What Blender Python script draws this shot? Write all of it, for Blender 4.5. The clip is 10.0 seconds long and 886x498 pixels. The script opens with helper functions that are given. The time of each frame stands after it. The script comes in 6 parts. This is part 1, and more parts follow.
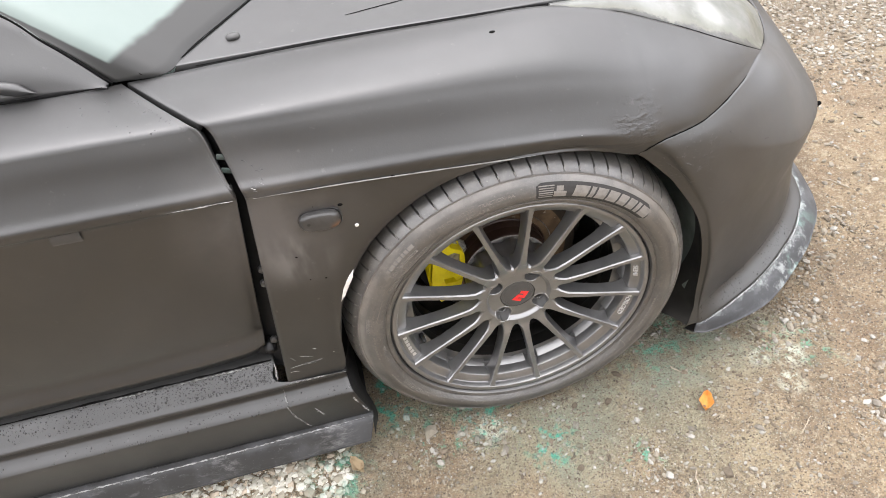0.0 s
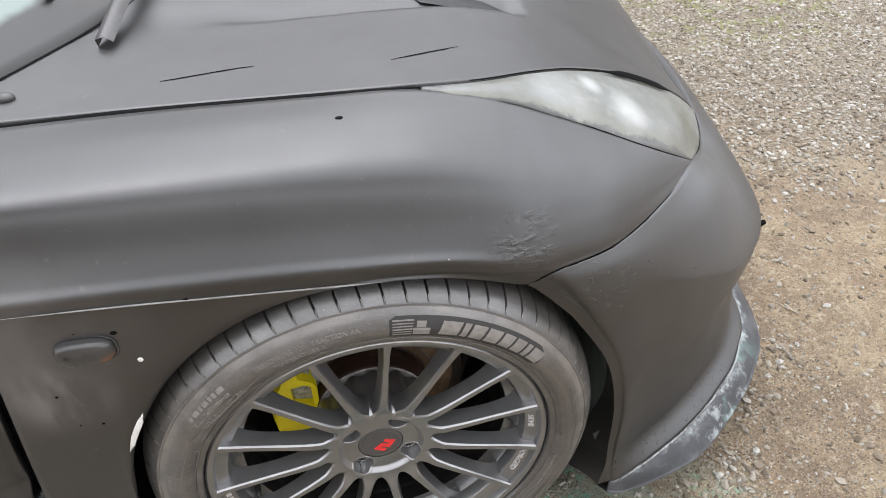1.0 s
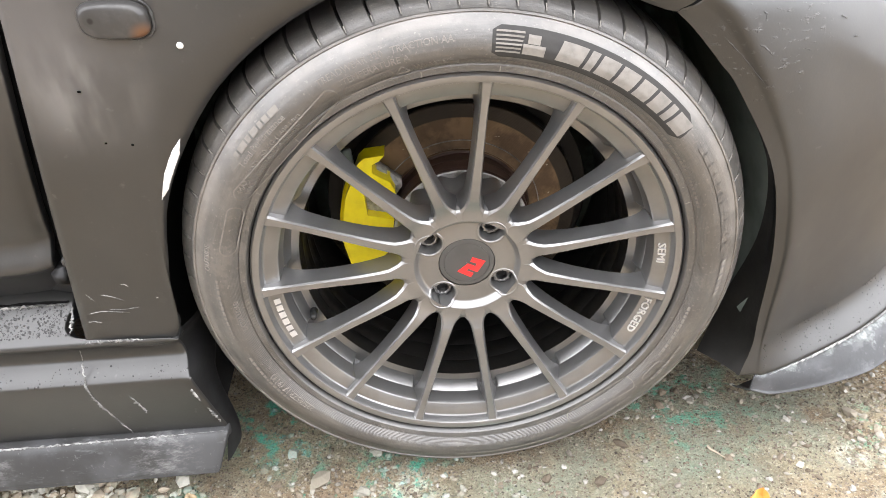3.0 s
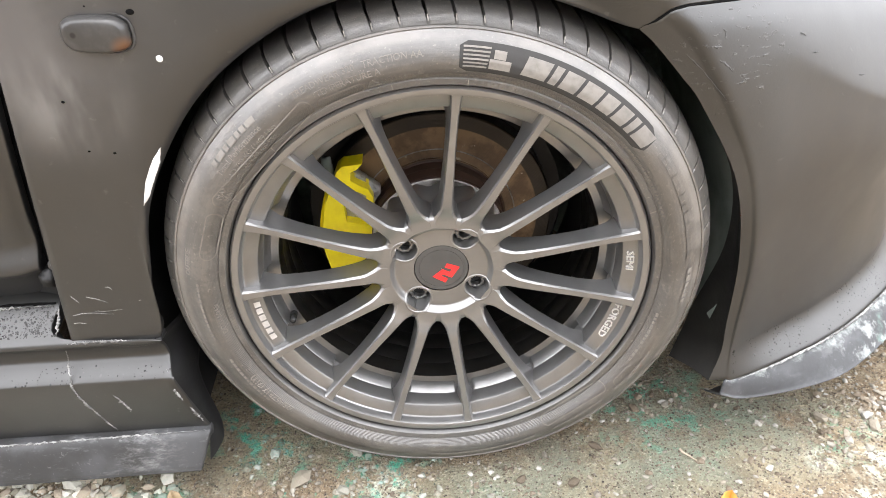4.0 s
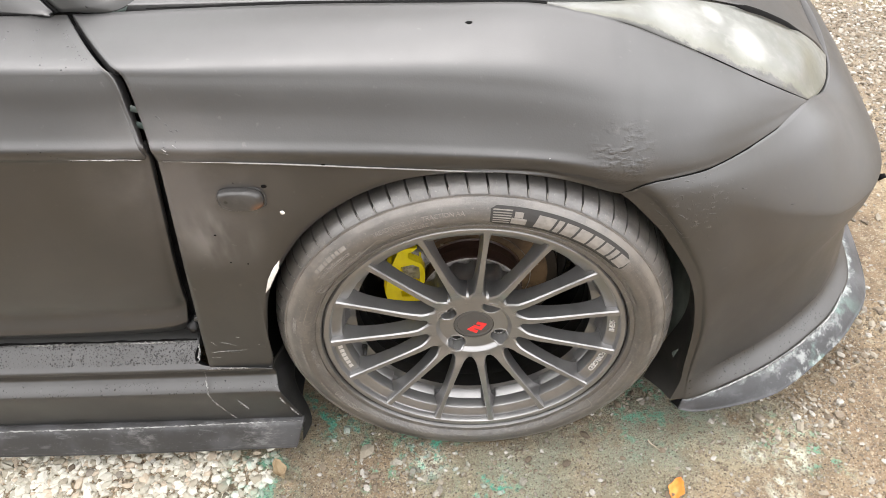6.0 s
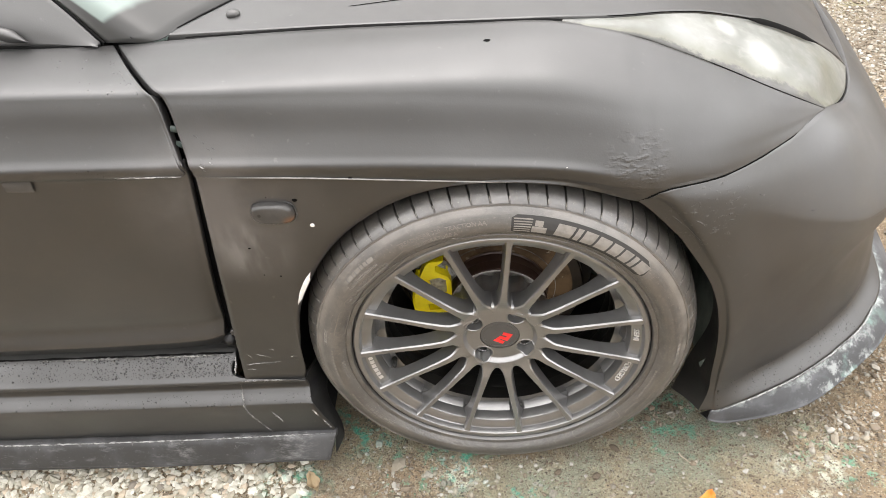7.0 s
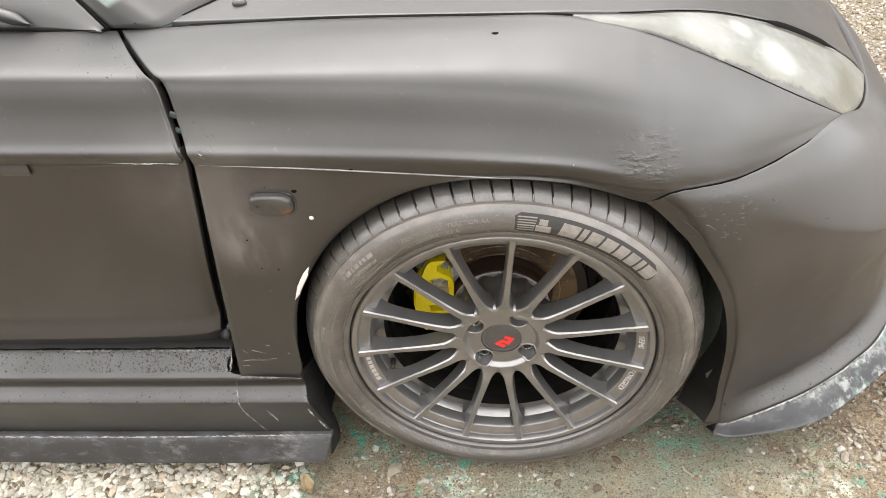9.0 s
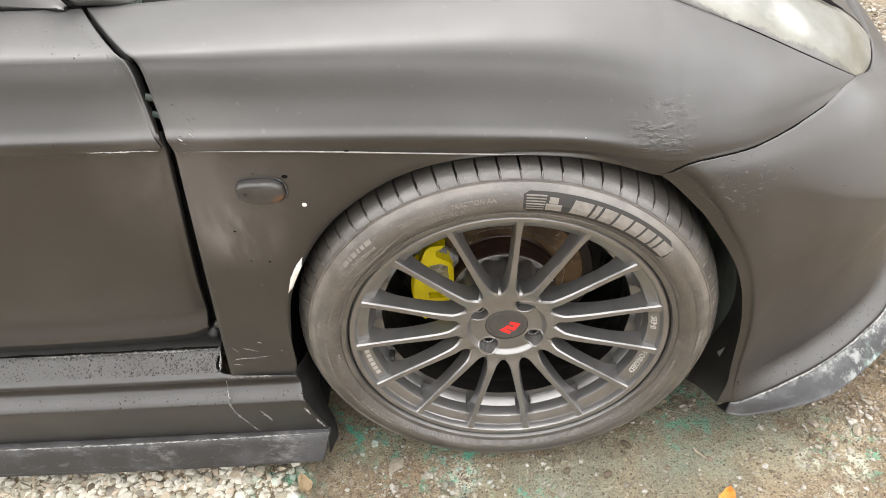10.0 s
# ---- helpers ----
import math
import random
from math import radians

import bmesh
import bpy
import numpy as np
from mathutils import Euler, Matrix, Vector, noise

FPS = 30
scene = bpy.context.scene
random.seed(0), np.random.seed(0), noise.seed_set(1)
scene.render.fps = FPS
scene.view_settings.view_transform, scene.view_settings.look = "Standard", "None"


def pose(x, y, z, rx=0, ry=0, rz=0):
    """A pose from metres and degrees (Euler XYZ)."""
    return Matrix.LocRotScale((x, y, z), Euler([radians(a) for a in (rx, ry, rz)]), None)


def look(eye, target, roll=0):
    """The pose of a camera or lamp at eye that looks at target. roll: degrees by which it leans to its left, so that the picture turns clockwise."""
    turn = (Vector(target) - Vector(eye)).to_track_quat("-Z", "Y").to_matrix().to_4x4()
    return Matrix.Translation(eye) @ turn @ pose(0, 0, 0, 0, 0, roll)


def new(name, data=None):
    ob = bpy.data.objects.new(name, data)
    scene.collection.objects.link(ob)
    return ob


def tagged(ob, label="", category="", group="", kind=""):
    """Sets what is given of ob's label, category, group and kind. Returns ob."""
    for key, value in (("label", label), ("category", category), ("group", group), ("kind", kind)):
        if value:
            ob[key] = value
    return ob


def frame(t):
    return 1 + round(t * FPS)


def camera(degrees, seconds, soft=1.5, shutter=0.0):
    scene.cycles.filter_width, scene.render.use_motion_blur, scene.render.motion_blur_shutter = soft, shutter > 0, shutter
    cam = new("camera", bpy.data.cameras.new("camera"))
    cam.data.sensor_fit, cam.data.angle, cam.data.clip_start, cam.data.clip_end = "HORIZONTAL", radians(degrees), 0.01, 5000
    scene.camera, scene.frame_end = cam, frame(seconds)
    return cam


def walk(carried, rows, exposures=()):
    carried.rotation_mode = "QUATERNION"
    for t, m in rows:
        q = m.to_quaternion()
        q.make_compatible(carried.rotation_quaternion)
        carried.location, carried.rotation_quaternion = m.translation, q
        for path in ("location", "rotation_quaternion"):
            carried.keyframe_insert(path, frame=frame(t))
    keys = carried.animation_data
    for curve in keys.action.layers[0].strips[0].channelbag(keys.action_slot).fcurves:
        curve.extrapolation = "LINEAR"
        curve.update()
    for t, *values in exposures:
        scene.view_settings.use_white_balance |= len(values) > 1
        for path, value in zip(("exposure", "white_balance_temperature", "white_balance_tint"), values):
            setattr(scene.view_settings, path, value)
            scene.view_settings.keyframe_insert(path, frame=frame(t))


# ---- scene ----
cam = camera(62.3, 10.0, soft=0.5)
EXPOSURE = [
    (0.0, 2.33, 6350, 13), (0.5, 2.11, 6200, 12), (1.0, 1.94, 6120, 12), (1.5, 2.24, 6350, 12), (2.0, 3.0, 6350, 12), (2.7, 2.97, 6300, 12),
    (4.5, 2.85, 6300, 12), (5.5, 2.52, 6450, 12), (7.5, 2.41, 6600, 11), (10.0, 2.44, 6650, 11),
]
SKY, SUN = 0.15, 1.5
PAINT = (0.007, 0.0069, 0.0068)
PATH = [
    (0, (-0.223, -0.823, 1.307), (-0.053, 0.596, -0.093), -8.7),
    (0.5, (-0.116, -0.728, 1.27), (0.177, 0.741, -0.055), -5.8),
    (1, (-0.024, -0.606, 1.182), (0.273, 0.906, -0.093), -2.2),
    (1.3, (0.002, -0.597, 1.1), (0.157, 0.945, -0.164), -4.7),
    (1.5, (0.013, -0.59, 1.034), (0.121, 0.962, -0.223), -5.2),
    (1.7, (0.009, -0.583, 0.935), (0.059, 1.001, -0.284), -6.0),
    (2, (-0.026, -0.588, 0.83), (-0.002, 1.016, -0.364), -5.7),
    (2.5, (-0.039, -0.634, 0.797), (-0.029, 1.0, -0.356), -4.5),
    (2.7, (-0.048, -0.641, 0.794), (-0.012, 1.0, -0.348), -3.6),
    (3.8, (-0.019, -0.66, 0.807), (0.026, 1.0, -0.308), -2.7),
    (4, (-0.013, -0.666, 0.811), (0.025, 0.988, -0.312), -2.9),
    (4.5, (-0.003, -0.675, 0.836), (0.018, 0.942, -0.341), -3.2),
    (5, (-0.008, -0.681, 0.966), (-0.008, 0.86, -0.309), -3.3),
    (5.5, (-0.016, -0.726, 1.175), (-0.04, 0.729, -0.196), -3.4),
    (5.7, (-0.015, -0.727, 1.208), (-0.051, 0.716, -0.177), -3.4),
    (6.8, (0.019, -0.778, 1.208), (-0.133, 0.715, -0.113), -6.8),
    (7, (0.013, -0.782, 1.207), (-0.15, 0.724, -0.098), -7.2),
    (7.5, (0.015, -0.779, 1.205), (-0.163, 0.737, -0.088), -7.3),
    (8, (0.029, -0.77, 1.2), (-0.144, 0.749, -0.089), -6.4),
    (8.5, (0.029, -0.777, 1.172), (-0.154, 0.751, -0.105), -5.9),
    (9, (0.023, -0.776, 1.174), (-0.168, 0.751, -0.103), -6.1),
    (9.5, (0.03, -0.781, 1.164), (-0.135, 0.733, -0.131), -6.6),
    (10, (-0.023, -0.73, 1.137), (-0.141, 0.771, -0.178), -6.6),
]
walk(cam, [(t, look(eye, target, roll)) for t, eye, target, roll in PATH], EXPOSURE)


# ---- light ----
def sky_and_sun():
    world = bpy.data.worlds.new("overcast_sky")
    scene.world = world
    world.use_nodes = True
    nt = world.node_tree
    bg = nt.nodes["Background"]
    sky = nt.nodes.new("ShaderNodeTexSky")
    sky.sky_type = "NISHITA"
    sky.sun_disc = False
    sky.sun_elevation = radians(79)
    sky.sun_rotation = radians(-15)
    sky.dust_density = 4.0
    sky.ozone_density = 0.6
    hsv = nt.nodes.new("ShaderNodeHueSaturation")
    hsv.inputs["Saturation"].default_value = 0.18
    nt.links.new(sky.outputs["Color"], hsv.inputs["Color"])
    # thin cloud evens out the glow round the high sun
    geo = nt.nodes.new("ShaderNodeTexCoord")
    sep = nt.nodes.new("ShaderNodeSeparateXYZ")
    nt.links.new(geo.outputs["Generated"], sep.inputs["Vector"])
    ramp = nt.nodes.new("ShaderNodeMapRange")
    ramp.inputs["From Min"].default_value = 0.0
    ramp.inputs["From Max"].default_value = 0.85
    ramp.inputs["To Min"].default_value = 0.85
    ramp.inputs["To Max"].default_value = 0.43
    nt.links.new(sep.outputs["Z"], ramp.inputs["Value"])
    mul = nt.nodes.new("ShaderNodeMixRGB")
    mul.blend_type = "MULTIPLY"
    mul.inputs["Fac"].default_value = 1.0
    nt.links.new(hsv.outputs["Color"], mul.inputs["Color1"])
    nt.links.new(ramp.outputs["Result"], mul.inputs["Color2"])
    nt.links.new(mul.outputs["Color"], bg.inputs["Color"])
    bg.inputs["Strength"].default_value = SKY
    lamp = bpy.data.lights.new("sun", "SUN")
    lamp.energy = SUN
    lamp.angle = radians(165)
    lamp.color = (1.0, 0.97, 0.93)
    sun = new("sun", lamp)
    sun.matrix_world = look((-0.1, 0.4, 5.0), (0.0, 0.0, 0.0))


sky_and_sun()


# ---- materials ----
class Mat:
    """A node material with a Principled shader and short ways to add noise and bump."""

    def __init__(self, name, colour, rough=0.5, metal=0.0, spec=0.5):
        self.m = bpy.data.materials.new(name)
        self.m.use_nodes = True
        self.nt = self.m.node_tree
        self.p = self.nt.nodes["Principled BSDF"]
        self.p.inputs["Base Color"].default_value = (*colour, 1)
        self.p.inputs["Roughness"].default_value = rough
        self.p.inputs["Metallic"].default_value = metal
        self.p.inputs["Specular IOR Level"].default_value = spec
        self.tc = self.nt.nodes.new("ShaderNodeTexCoord")
        self.last = None

    def n(self, kind, **values):
        node = self.nt.nodes.new(kind)
        for k, v in values.items():
            node.inputs[k.replace("_", " ")].default_value = v
        return node

    def link(self, a, b):
        self.nt.links.new(a, b)

    def noise(self, scale, detail=4.0, rough=0.55, stretch=None):
        node = self.n("ShaderNodeTexNoise", Scale=scale, Detail=detail, Roughness=rough)
        src = self.tc.outputs["Object"]
        if stretch:
            mp = self.n("ShaderNodeMapping")
            mp.inputs["Scale"].default_value = stretch
            self.link(src, mp.inputs["Vector"])
            src = mp.outputs["Vector"]
        self.link(src, node.inputs["Vector"])
        return node.outputs["Fac"]

    def ramp(self, fac, lo, hi, to0=0.0, to1=1.0):
        node = self.n("ShaderNodeMapRange")
        node.interpolation_type = "SMOOTHSTEP"
        for k, v in (("From Min", lo), ("From Max", hi), ("To Min", to0), ("To Max", to1)):
            node.inputs[k].default_value = v
        self.link(fac, node.inputs["Value"])
        return node.outputs["Result"]

    def mul(self, a, b, op="MULTIPLY"):
        node = self.nt.nodes.new("ShaderNodeMath")
        node.operation = op
        node.use_clamp = op == "ADD"
        for i, v in enumerate((a, b)):
            if isinstance(v, (int, float)):
                node.inputs[i].default_value = v
            else:
                self.link(v, node.inputs[i])
        return node.outputs[0]

    def spot(self, centre, inner, outer):
        """1 near a place, falling to 0 at the outer radius."""
        node = self.nt.nodes.new("ShaderNodeVectorMath")
        node.operation = "DISTANCE"
        self.link(self.tc.outputs["Object"], node.inputs[0])
        node.inputs[1].default_value = centre
        return self.ramp(node.outputs["Value"], inner, outer, 1.0, 0.0)

    def tint(self, fac, colour, base=None):
        """Blend the colour so far towards another one by fac."""
        node = self.nt.nodes.new("ShaderNodeMixRGB")
        if self.last is None:
            node.inputs["Color1"].default_value = self.p.inputs["Base Color"].default_value
        else:
            self.link(self.last, node.inputs["Color1"])
        node.inputs["Color2"].default_value = (*colour, 1)
        self.link(fac, node.inputs["Fac"])
        self.last = node.outputs["Color"]
        self.link(self.last, self.p.inputs["Base Color"])
        return self

    def rough(self, fac, lo, hi):
        self.link(self.ramp(fac, 0.3, 0.7, lo, hi), self.p.inputs["Roughness"])
        return self

    def bump(self, height, strength, distance=0.001):
        node = self.n("ShaderNodeBump", Strength=strength, Distance=distance)
        self.link(height, node.inputs["Height"])
        if self.p.inputs["Normal"].links:
            self.link(self.p.inputs["Normal"].links[0].from_socket, node.inputs["Normal"])
        self.link(node.outputs["Normal"], self.p.inputs["Normal"])
        return self


def paint():
    """Matt black sprayed primer: fine orange peel, dusty overspray, a rubbed spot in front of the arch."""
    k = Mat("matt_black_paint", PAINT, 0.4, 0.0, 0.5)
    k.p.inputs["IOR"].default_value = 1.88
    k.tint(k.ramp(k.noise(6.0, 5.0), 0.42, 0.75, 0.0, 0.3), (0.026, 0.0256, 0.0252))
    k.tint(k.ramp(k.noise(90.0, 3.0), 0.66, 0.8, 0.0, 0.25), (0.14, 0.135, 0.13))
    smear = k.mul(k.spot((-0.345, -0.005, 0.555), 0.01, 0.075), k.ramp(k.noise(14.0, 4.0, 0.6, (1, 1, 0.35)), 0.42, 0.62))
    k.tint(k.mul(smear, 0.45), (0.22, 0.21, 0.2))
    dusty = k.mul(k.spot((-0.37, 0.0, 0.63), 0.02, 0.17), k.ramp(k.noise(10.0, 4.0), 0.3, 0.6, 0.08, 0.3))
    k.tint(dusty, (0.2, 0.188, 0.186))
    # bluish sky reflection on the bumper's corner, painted into the colour
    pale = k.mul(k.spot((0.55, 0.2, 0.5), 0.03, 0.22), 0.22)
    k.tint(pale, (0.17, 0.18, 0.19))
    k.rough(k.noise(9.0, 5.0), 0.42, 0.5)
    rub = k.mul(k.mul(k.spot((0.192, 0.005, 0.652), 0.012, 0.056), k.ramp(k.noise(30.0, 3.0), 0.38, 0.56)), k.ramp(k.noise(70.0, 3.0, 0.55, (0.8, 1, 2.0)), 0.35, 0.7))
    scr = k.mul(k.spot((0.29, 0.02, 0.56), 0.03, 0.08), k.ramp(k.noise(130.0, 4.0, 0.6, (0.7, 1, 1.6)), 0.6, 0.72))
    k.bump(k.noise(420.0, 2.0), 0.12, 0.0006)
    k.bump(k.noise(14.0, 3.0), 0.1, 0.004)
    k.bump(rub, 0.6, 0.0018)
    k.bump(scr, 0.45, 0.0016)
    return k.m


def plain(name, colour, rough=0.5, metal=0.0, scale=60.0, amount=0.3, other=None, relief=0.1, spec=0.5):
    k = Mat(name, colour, rough, metal, spec)
    other = other or tuple(c * 0.55 for c in colour)
    k.tint(k.ramp(k.noise(scale, 5.0), 0.4, 0.72, 0.0, amount), other)
    k.tint(k.ramp(k.noise(scale * 0.13, 3.0), 0.45, 0.7, 0.0, amount * 0.7), other)
    k.bump(k.noise(scale * 4.0, 3.0), relief, 0.001)
    return k.m


def rubber():
    k = Mat("tyre_rubber", (0.053, 0.050, 0.046), 0.45, 0.0, 0.8)
    k.tint(k.ramp(k.noise(16.0, 6.0, 0.62), 0.42, 0.68, 0.0, 0.45), (0.105, 0.095, 0.083))
    k.tint(k.ramp(k.noise(120.0, 4.0, 0.6), 0.54, 0.7, 0.0, 0.3), (0.170, 0.152, 0.132))
    k.tint(k.ramp(k.noise(60.0, 6.0, 0.75), 0.5, 0.66, 0.0, 0.55), (0.033, 0.031, 0.029))
    k.tint(k.ramp(k.noise(11.0, 7.0, 0.75), 0.55, 0.62, 0.0, 0.4), (0.140, 0.125, 0.108))
    k.tint(k.ramp(k.noise(19.0, 7.0, 0.75), 0.47, 0.4, 0.0, 0.5), (0.028, 0.026, 0.024))
    k.tint(k.ramp(k.noise(330.0, 3.0, 0.6), 0.62, 0.7, 0.0, 0.45), (0.24, 0.22, 0.195))
    k.p.inputs["IOR"].default_value = 1.75
    flat = k.nt.nodes.new("ShaderNodeVectorMath")
    flat.operation = "MULTIPLY"
    k.link(k.tc.outputs["Object"], flat.inputs[0])
    flat.inputs[1].default_value = (1, 0, 1)
    size = k.nt.nodes.new("ShaderNodeVectorMath")
    size.operation = "LENGTH"
    k.link(flat.outputs["Vector"], size.inputs[0])
    rad = size.outputs["Value"]
    # scuffs that run round the sidewall
    sep = k.nt.nodes.new("ShaderNodeSeparateXYZ")
    k.link(k.tc.outputs["Object"], sep.inputs["Vector"])
    ang = k.mul(sep.outputs["Z"], sep.outputs["X"], "ARCTAN2")
    com = k.nt.nodes.new("ShaderNodeCombineXYZ")
    k.link(k.mul(rad, 260.0), com.inputs["X"])
    k.link(k.mul(ang, 7.0), com.inputs["Y"])
    streak = k.n("ShaderNodeTexNoise", Scale=1.0, Detail=6.0, Roughness=0.65)
    k.link(com.outputs["Vector"], streak.inputs["Vector"])
    k.tint(k.ramp(streak.outputs["Fac"], 0.54, 0.72, 0.0, 0.3), (0.145, 0.132, 0.117))
    k.tint(k.ramp(streak.outputs["Fac"], 0.46, 0.34, 0.0, 0.4), (0.031, 0.029, 0.028))
    # shade of the groove against the rim, put into the rubber's colour
    k.tint(k.ramp(rad, 0.2392, 0.2376, 0.0, 0.85), (0.011, 0.011, 0.011))
    # pale scuffed band below the shoulder, fine moulded rings near the rim
    band = k.mul(k.ramp(rad, 0.279, 0.286), k.ramp(rad, 0.291, 0.294, 1.0, 0.0))
    k.tint(k.mul(band, k.ramp(k.noise(26.0, 4.0), 0.35, 0.6, 0.15, 0.75)), (0.158, 0.144, 0.129))
    wave = k.mul(k.mul(rad, 5200.0), 0.0, "SINE")
    rings = k.mul(k.ramp(rad, 0.2385, 0.2405), k.ramp(rad, 0.2545, 0.2565, 1.0, 0.0))
    k.bump(k.mul(wave, rings), 0.3, 0.0006)
    k.bump(streak.outputs["Fac"], 0.25, 0.0015)
    k.bump(k.noise(260.0, 3.0), 0.3, 0.0008)
    k.bump(k.noise(34.0, 4.0), 0.2, 0.003)
    k.rough(k.noise(22.0, 4.0), 0.34, 0.52)
    return k.m


def splitter_paint(name, base, pale, white, green):
    """Scuffed lip paint with rubbed patches and, at the nose, green dust."""
    k = Mat(name, base, 0.5)
    k.tint(k.ramp(k.noise(16.0, 5.0), 0.44, 0.68, 0.0, pale), (0.16, 0.165, 0.178))
    k.tint(k.ramp(k.noise(45.0, 6.0, 0.65, (0.5, 1, 1.6)), 0.56, 0.7, 0.0, white), (0.4, 0.42, 0.43))
    k.tint(k.ramp(k.noise(150.0, 5.0, 0.7), 0.6, 0.7, 0.0, white), (0.5, 0.51, 0.5))
    if not green:
        for place, size in (((-0.385, -0.018, 0.085), 0.055), ((-0.6, -0.018, 0.09), 0.04)):
            k.tint(k.mul(k.spot(place, size * 0.2, size), k.ramp(k.noise(70.0, 6.0, 0.8, (0.6, 1, 1.4)), 0.45, 0.68, 0.0, 0.55)), (0.24, 0.24, 0.24))
    if green:
        sep = k.nt.nodes.new("ShaderNodeSeparateXYZ")
        k.link(k.tc.outputs["UV"], sep.inputs["Vector"])
        worn = k.ramp(k.mul(sep.outputs["Y"], k.mul(k.noise(55.0, 6.0, 0.75), 0.75), "ADD"), 0.3, 0.56, 1.0, 0.0)
        k.tint(k.mul(worn, k.ramp(k.noise(24.0, 5.0, 0.7), 0.36, 0.56, 0.0, 0.85)), (0.36, 0.4, 0.385))
        k.tint(k.ramp(k.noise(10.0, 4.0, 0.6, (1, 1, 2)), 0.56, 0.66, 0.0, 0.7), (0.02, 0.021, 0.023))
        k.tint(k.mul(k.spot((0.63, 0.1, 0.1), 0.03, 0.16), k.ramp(k.noise(40.0, 6.0, 0.7), 0.5, 0.64, 0.0, 0.5)), (0.42, 0.45, 0.44))
        k.tint(k.mul(k.spot((0.67, 0.13, 0.1), 0.03, 0.15), k.ramp(k.noise(22.0, 5.0), 0.46, 0.64, 0.0, green)), (0.22, 0.37, 0.32))
    k.bump(k.noise(150.0, 4.0), 0.25, 0.001)
    return k.m


def dirt():
    """Damp brown earth with grit, pale dust and green overspray round the wheel."""
    k = Mat("damp_dirt", (0.250, 0.183, 0.118), 0.85, 0.0, 0.3)
    k.tint(k.ramp(k.noise(3.2, 6.0), 0.38, 0.66, 0.0, 0.8), (0.361, 0.286, 0.185))
    k.tint(k.ramp(k.noise(11.0, 5.0, 0.6), 0.45, 0.62, 0.0, 0.55), (0.163, 0.118, 0.079))
    k.tint(k.ramp(k.noise(55.0, 5.0, 0.65), 0.5, 0.68, 0.0, 0.65), (0.422, 0.364, 0.262))
    k.tint(k.ramp(k.noise(140.0, 4.0, 0.65), 0.52, 0.66, 0.0, 0.7), (0.102, 0.077, 0.056))
    k.tint(k.ramp(k.noise(300.0, 3.0, 0.6), 0.56, 0.68, 0.0, 0.75), (0.538, 0.484, 0.371))
    mist = k.mul(k.spot((0.08, 0.1, 0.0), 0.2, 0.65), k.ramp(k.noise(4.5, 4.0), 0.4, 0.62, 0.0, 0.35))
    k.tint(mist, (0.271, 0.321, 0.238))
    for place, inner, outer, amount in (((0.3, 0.07, 0.0), 0.03, 0.24, 0.7), ((0.47, 0.06, 0.0), 0.02, 0.16, 0.55), ((0.1, -0.02, 0.0), 0.02, 0.14, 0.45), ((-0.42, -0.03, 0.0), 0.03, 0.2, 0.5), ((0.06, -0.13, 0.0), 0.02, 0.12, 0.5)):
        k.tint(k.mul(k.spot(place, inner, outer), k.ramp(k.noise(12.0, 6.0, 0.75), 0.38, 0.6, 0.0, amount)), (0.255, 0.304, 0.240))
    for place, size in (((0.565, -0.04, 0.0), 0.045), ((0.5, -0.03, 0.0), 0.03), ((0.6, 0.02, 0.0), 0.03), ((0.53, -0.1, 0.0), 0.04), ((-0.09, -0.03, 0.0), 0.05)):
        k.tint(k.mul(k.mul(k.spot(place, size * 0.3, size), k.ramp(k.noise(45.0, 5.0, 0.7), 0.42, 0.58)), 0.75), (0.673, 0.713, 0.592))
    fleck = k.ramp(k.noise(30.0, 6.0, 0.7), 0.5, 0.62)
    for place, size, amount in (
        ((-0.27, 0.1, 0.0), 0.11, 0.95), ((-0.1, 0.0, 0.0), 0.09, 0.9), ((0.02, -0.1, 0.0), 0.08, 0.95),
        ((-0.4, -0.05, 0.0), 0.1, 0.6), ((0.56, 0.0, 0.0), 0.09, 0.4), ((0.17, -0.18, 0.0), 0.06, 0.7),
        ((0.3, 0.09, 0.0), 0.16, 0.55), ((-0.2, -0.03, 0.0), 0.08, 0.7), ((0.62, -0.04, 0.0), 0.07, 0.5),
    ):
        k.tint(k.mul(k.mul(k.spot(place, size * 0.2, size), fleck), amount), (0.080, 0.447, 0.310))
    k.tint(k.mul(k.spot((2.0, 2.1, 0.0), 0.9, 1.7), 0.55), (0.17, 0.155, 0.128))
    moss = k.mul(k.spot((1.75, 2.15, 0.0), 0.15, 0.75), k.ramp(k.noise(9.0, 5.0), 0.46, 0.6, 0.0, 0.8))
    k.tint(moss, (0.201, 0.226, 0.063))
    k.bump(k.noise(45.0, 6.0, 0.65), 0.9, 0.008)
    k.tint(k.ramp(k.noise(95.0, 6.0, 0.8), 0.55, 0.68, 0.0, 0.5), (0.088, 0.066, 0.046))
    k.bump(k.noise(90.0, 6.0, 0.75), 1.0, 0.006)
    k.bump(k.noise(240.0, 4.0, 0.6), 1.0, 0.003)
    return k.m


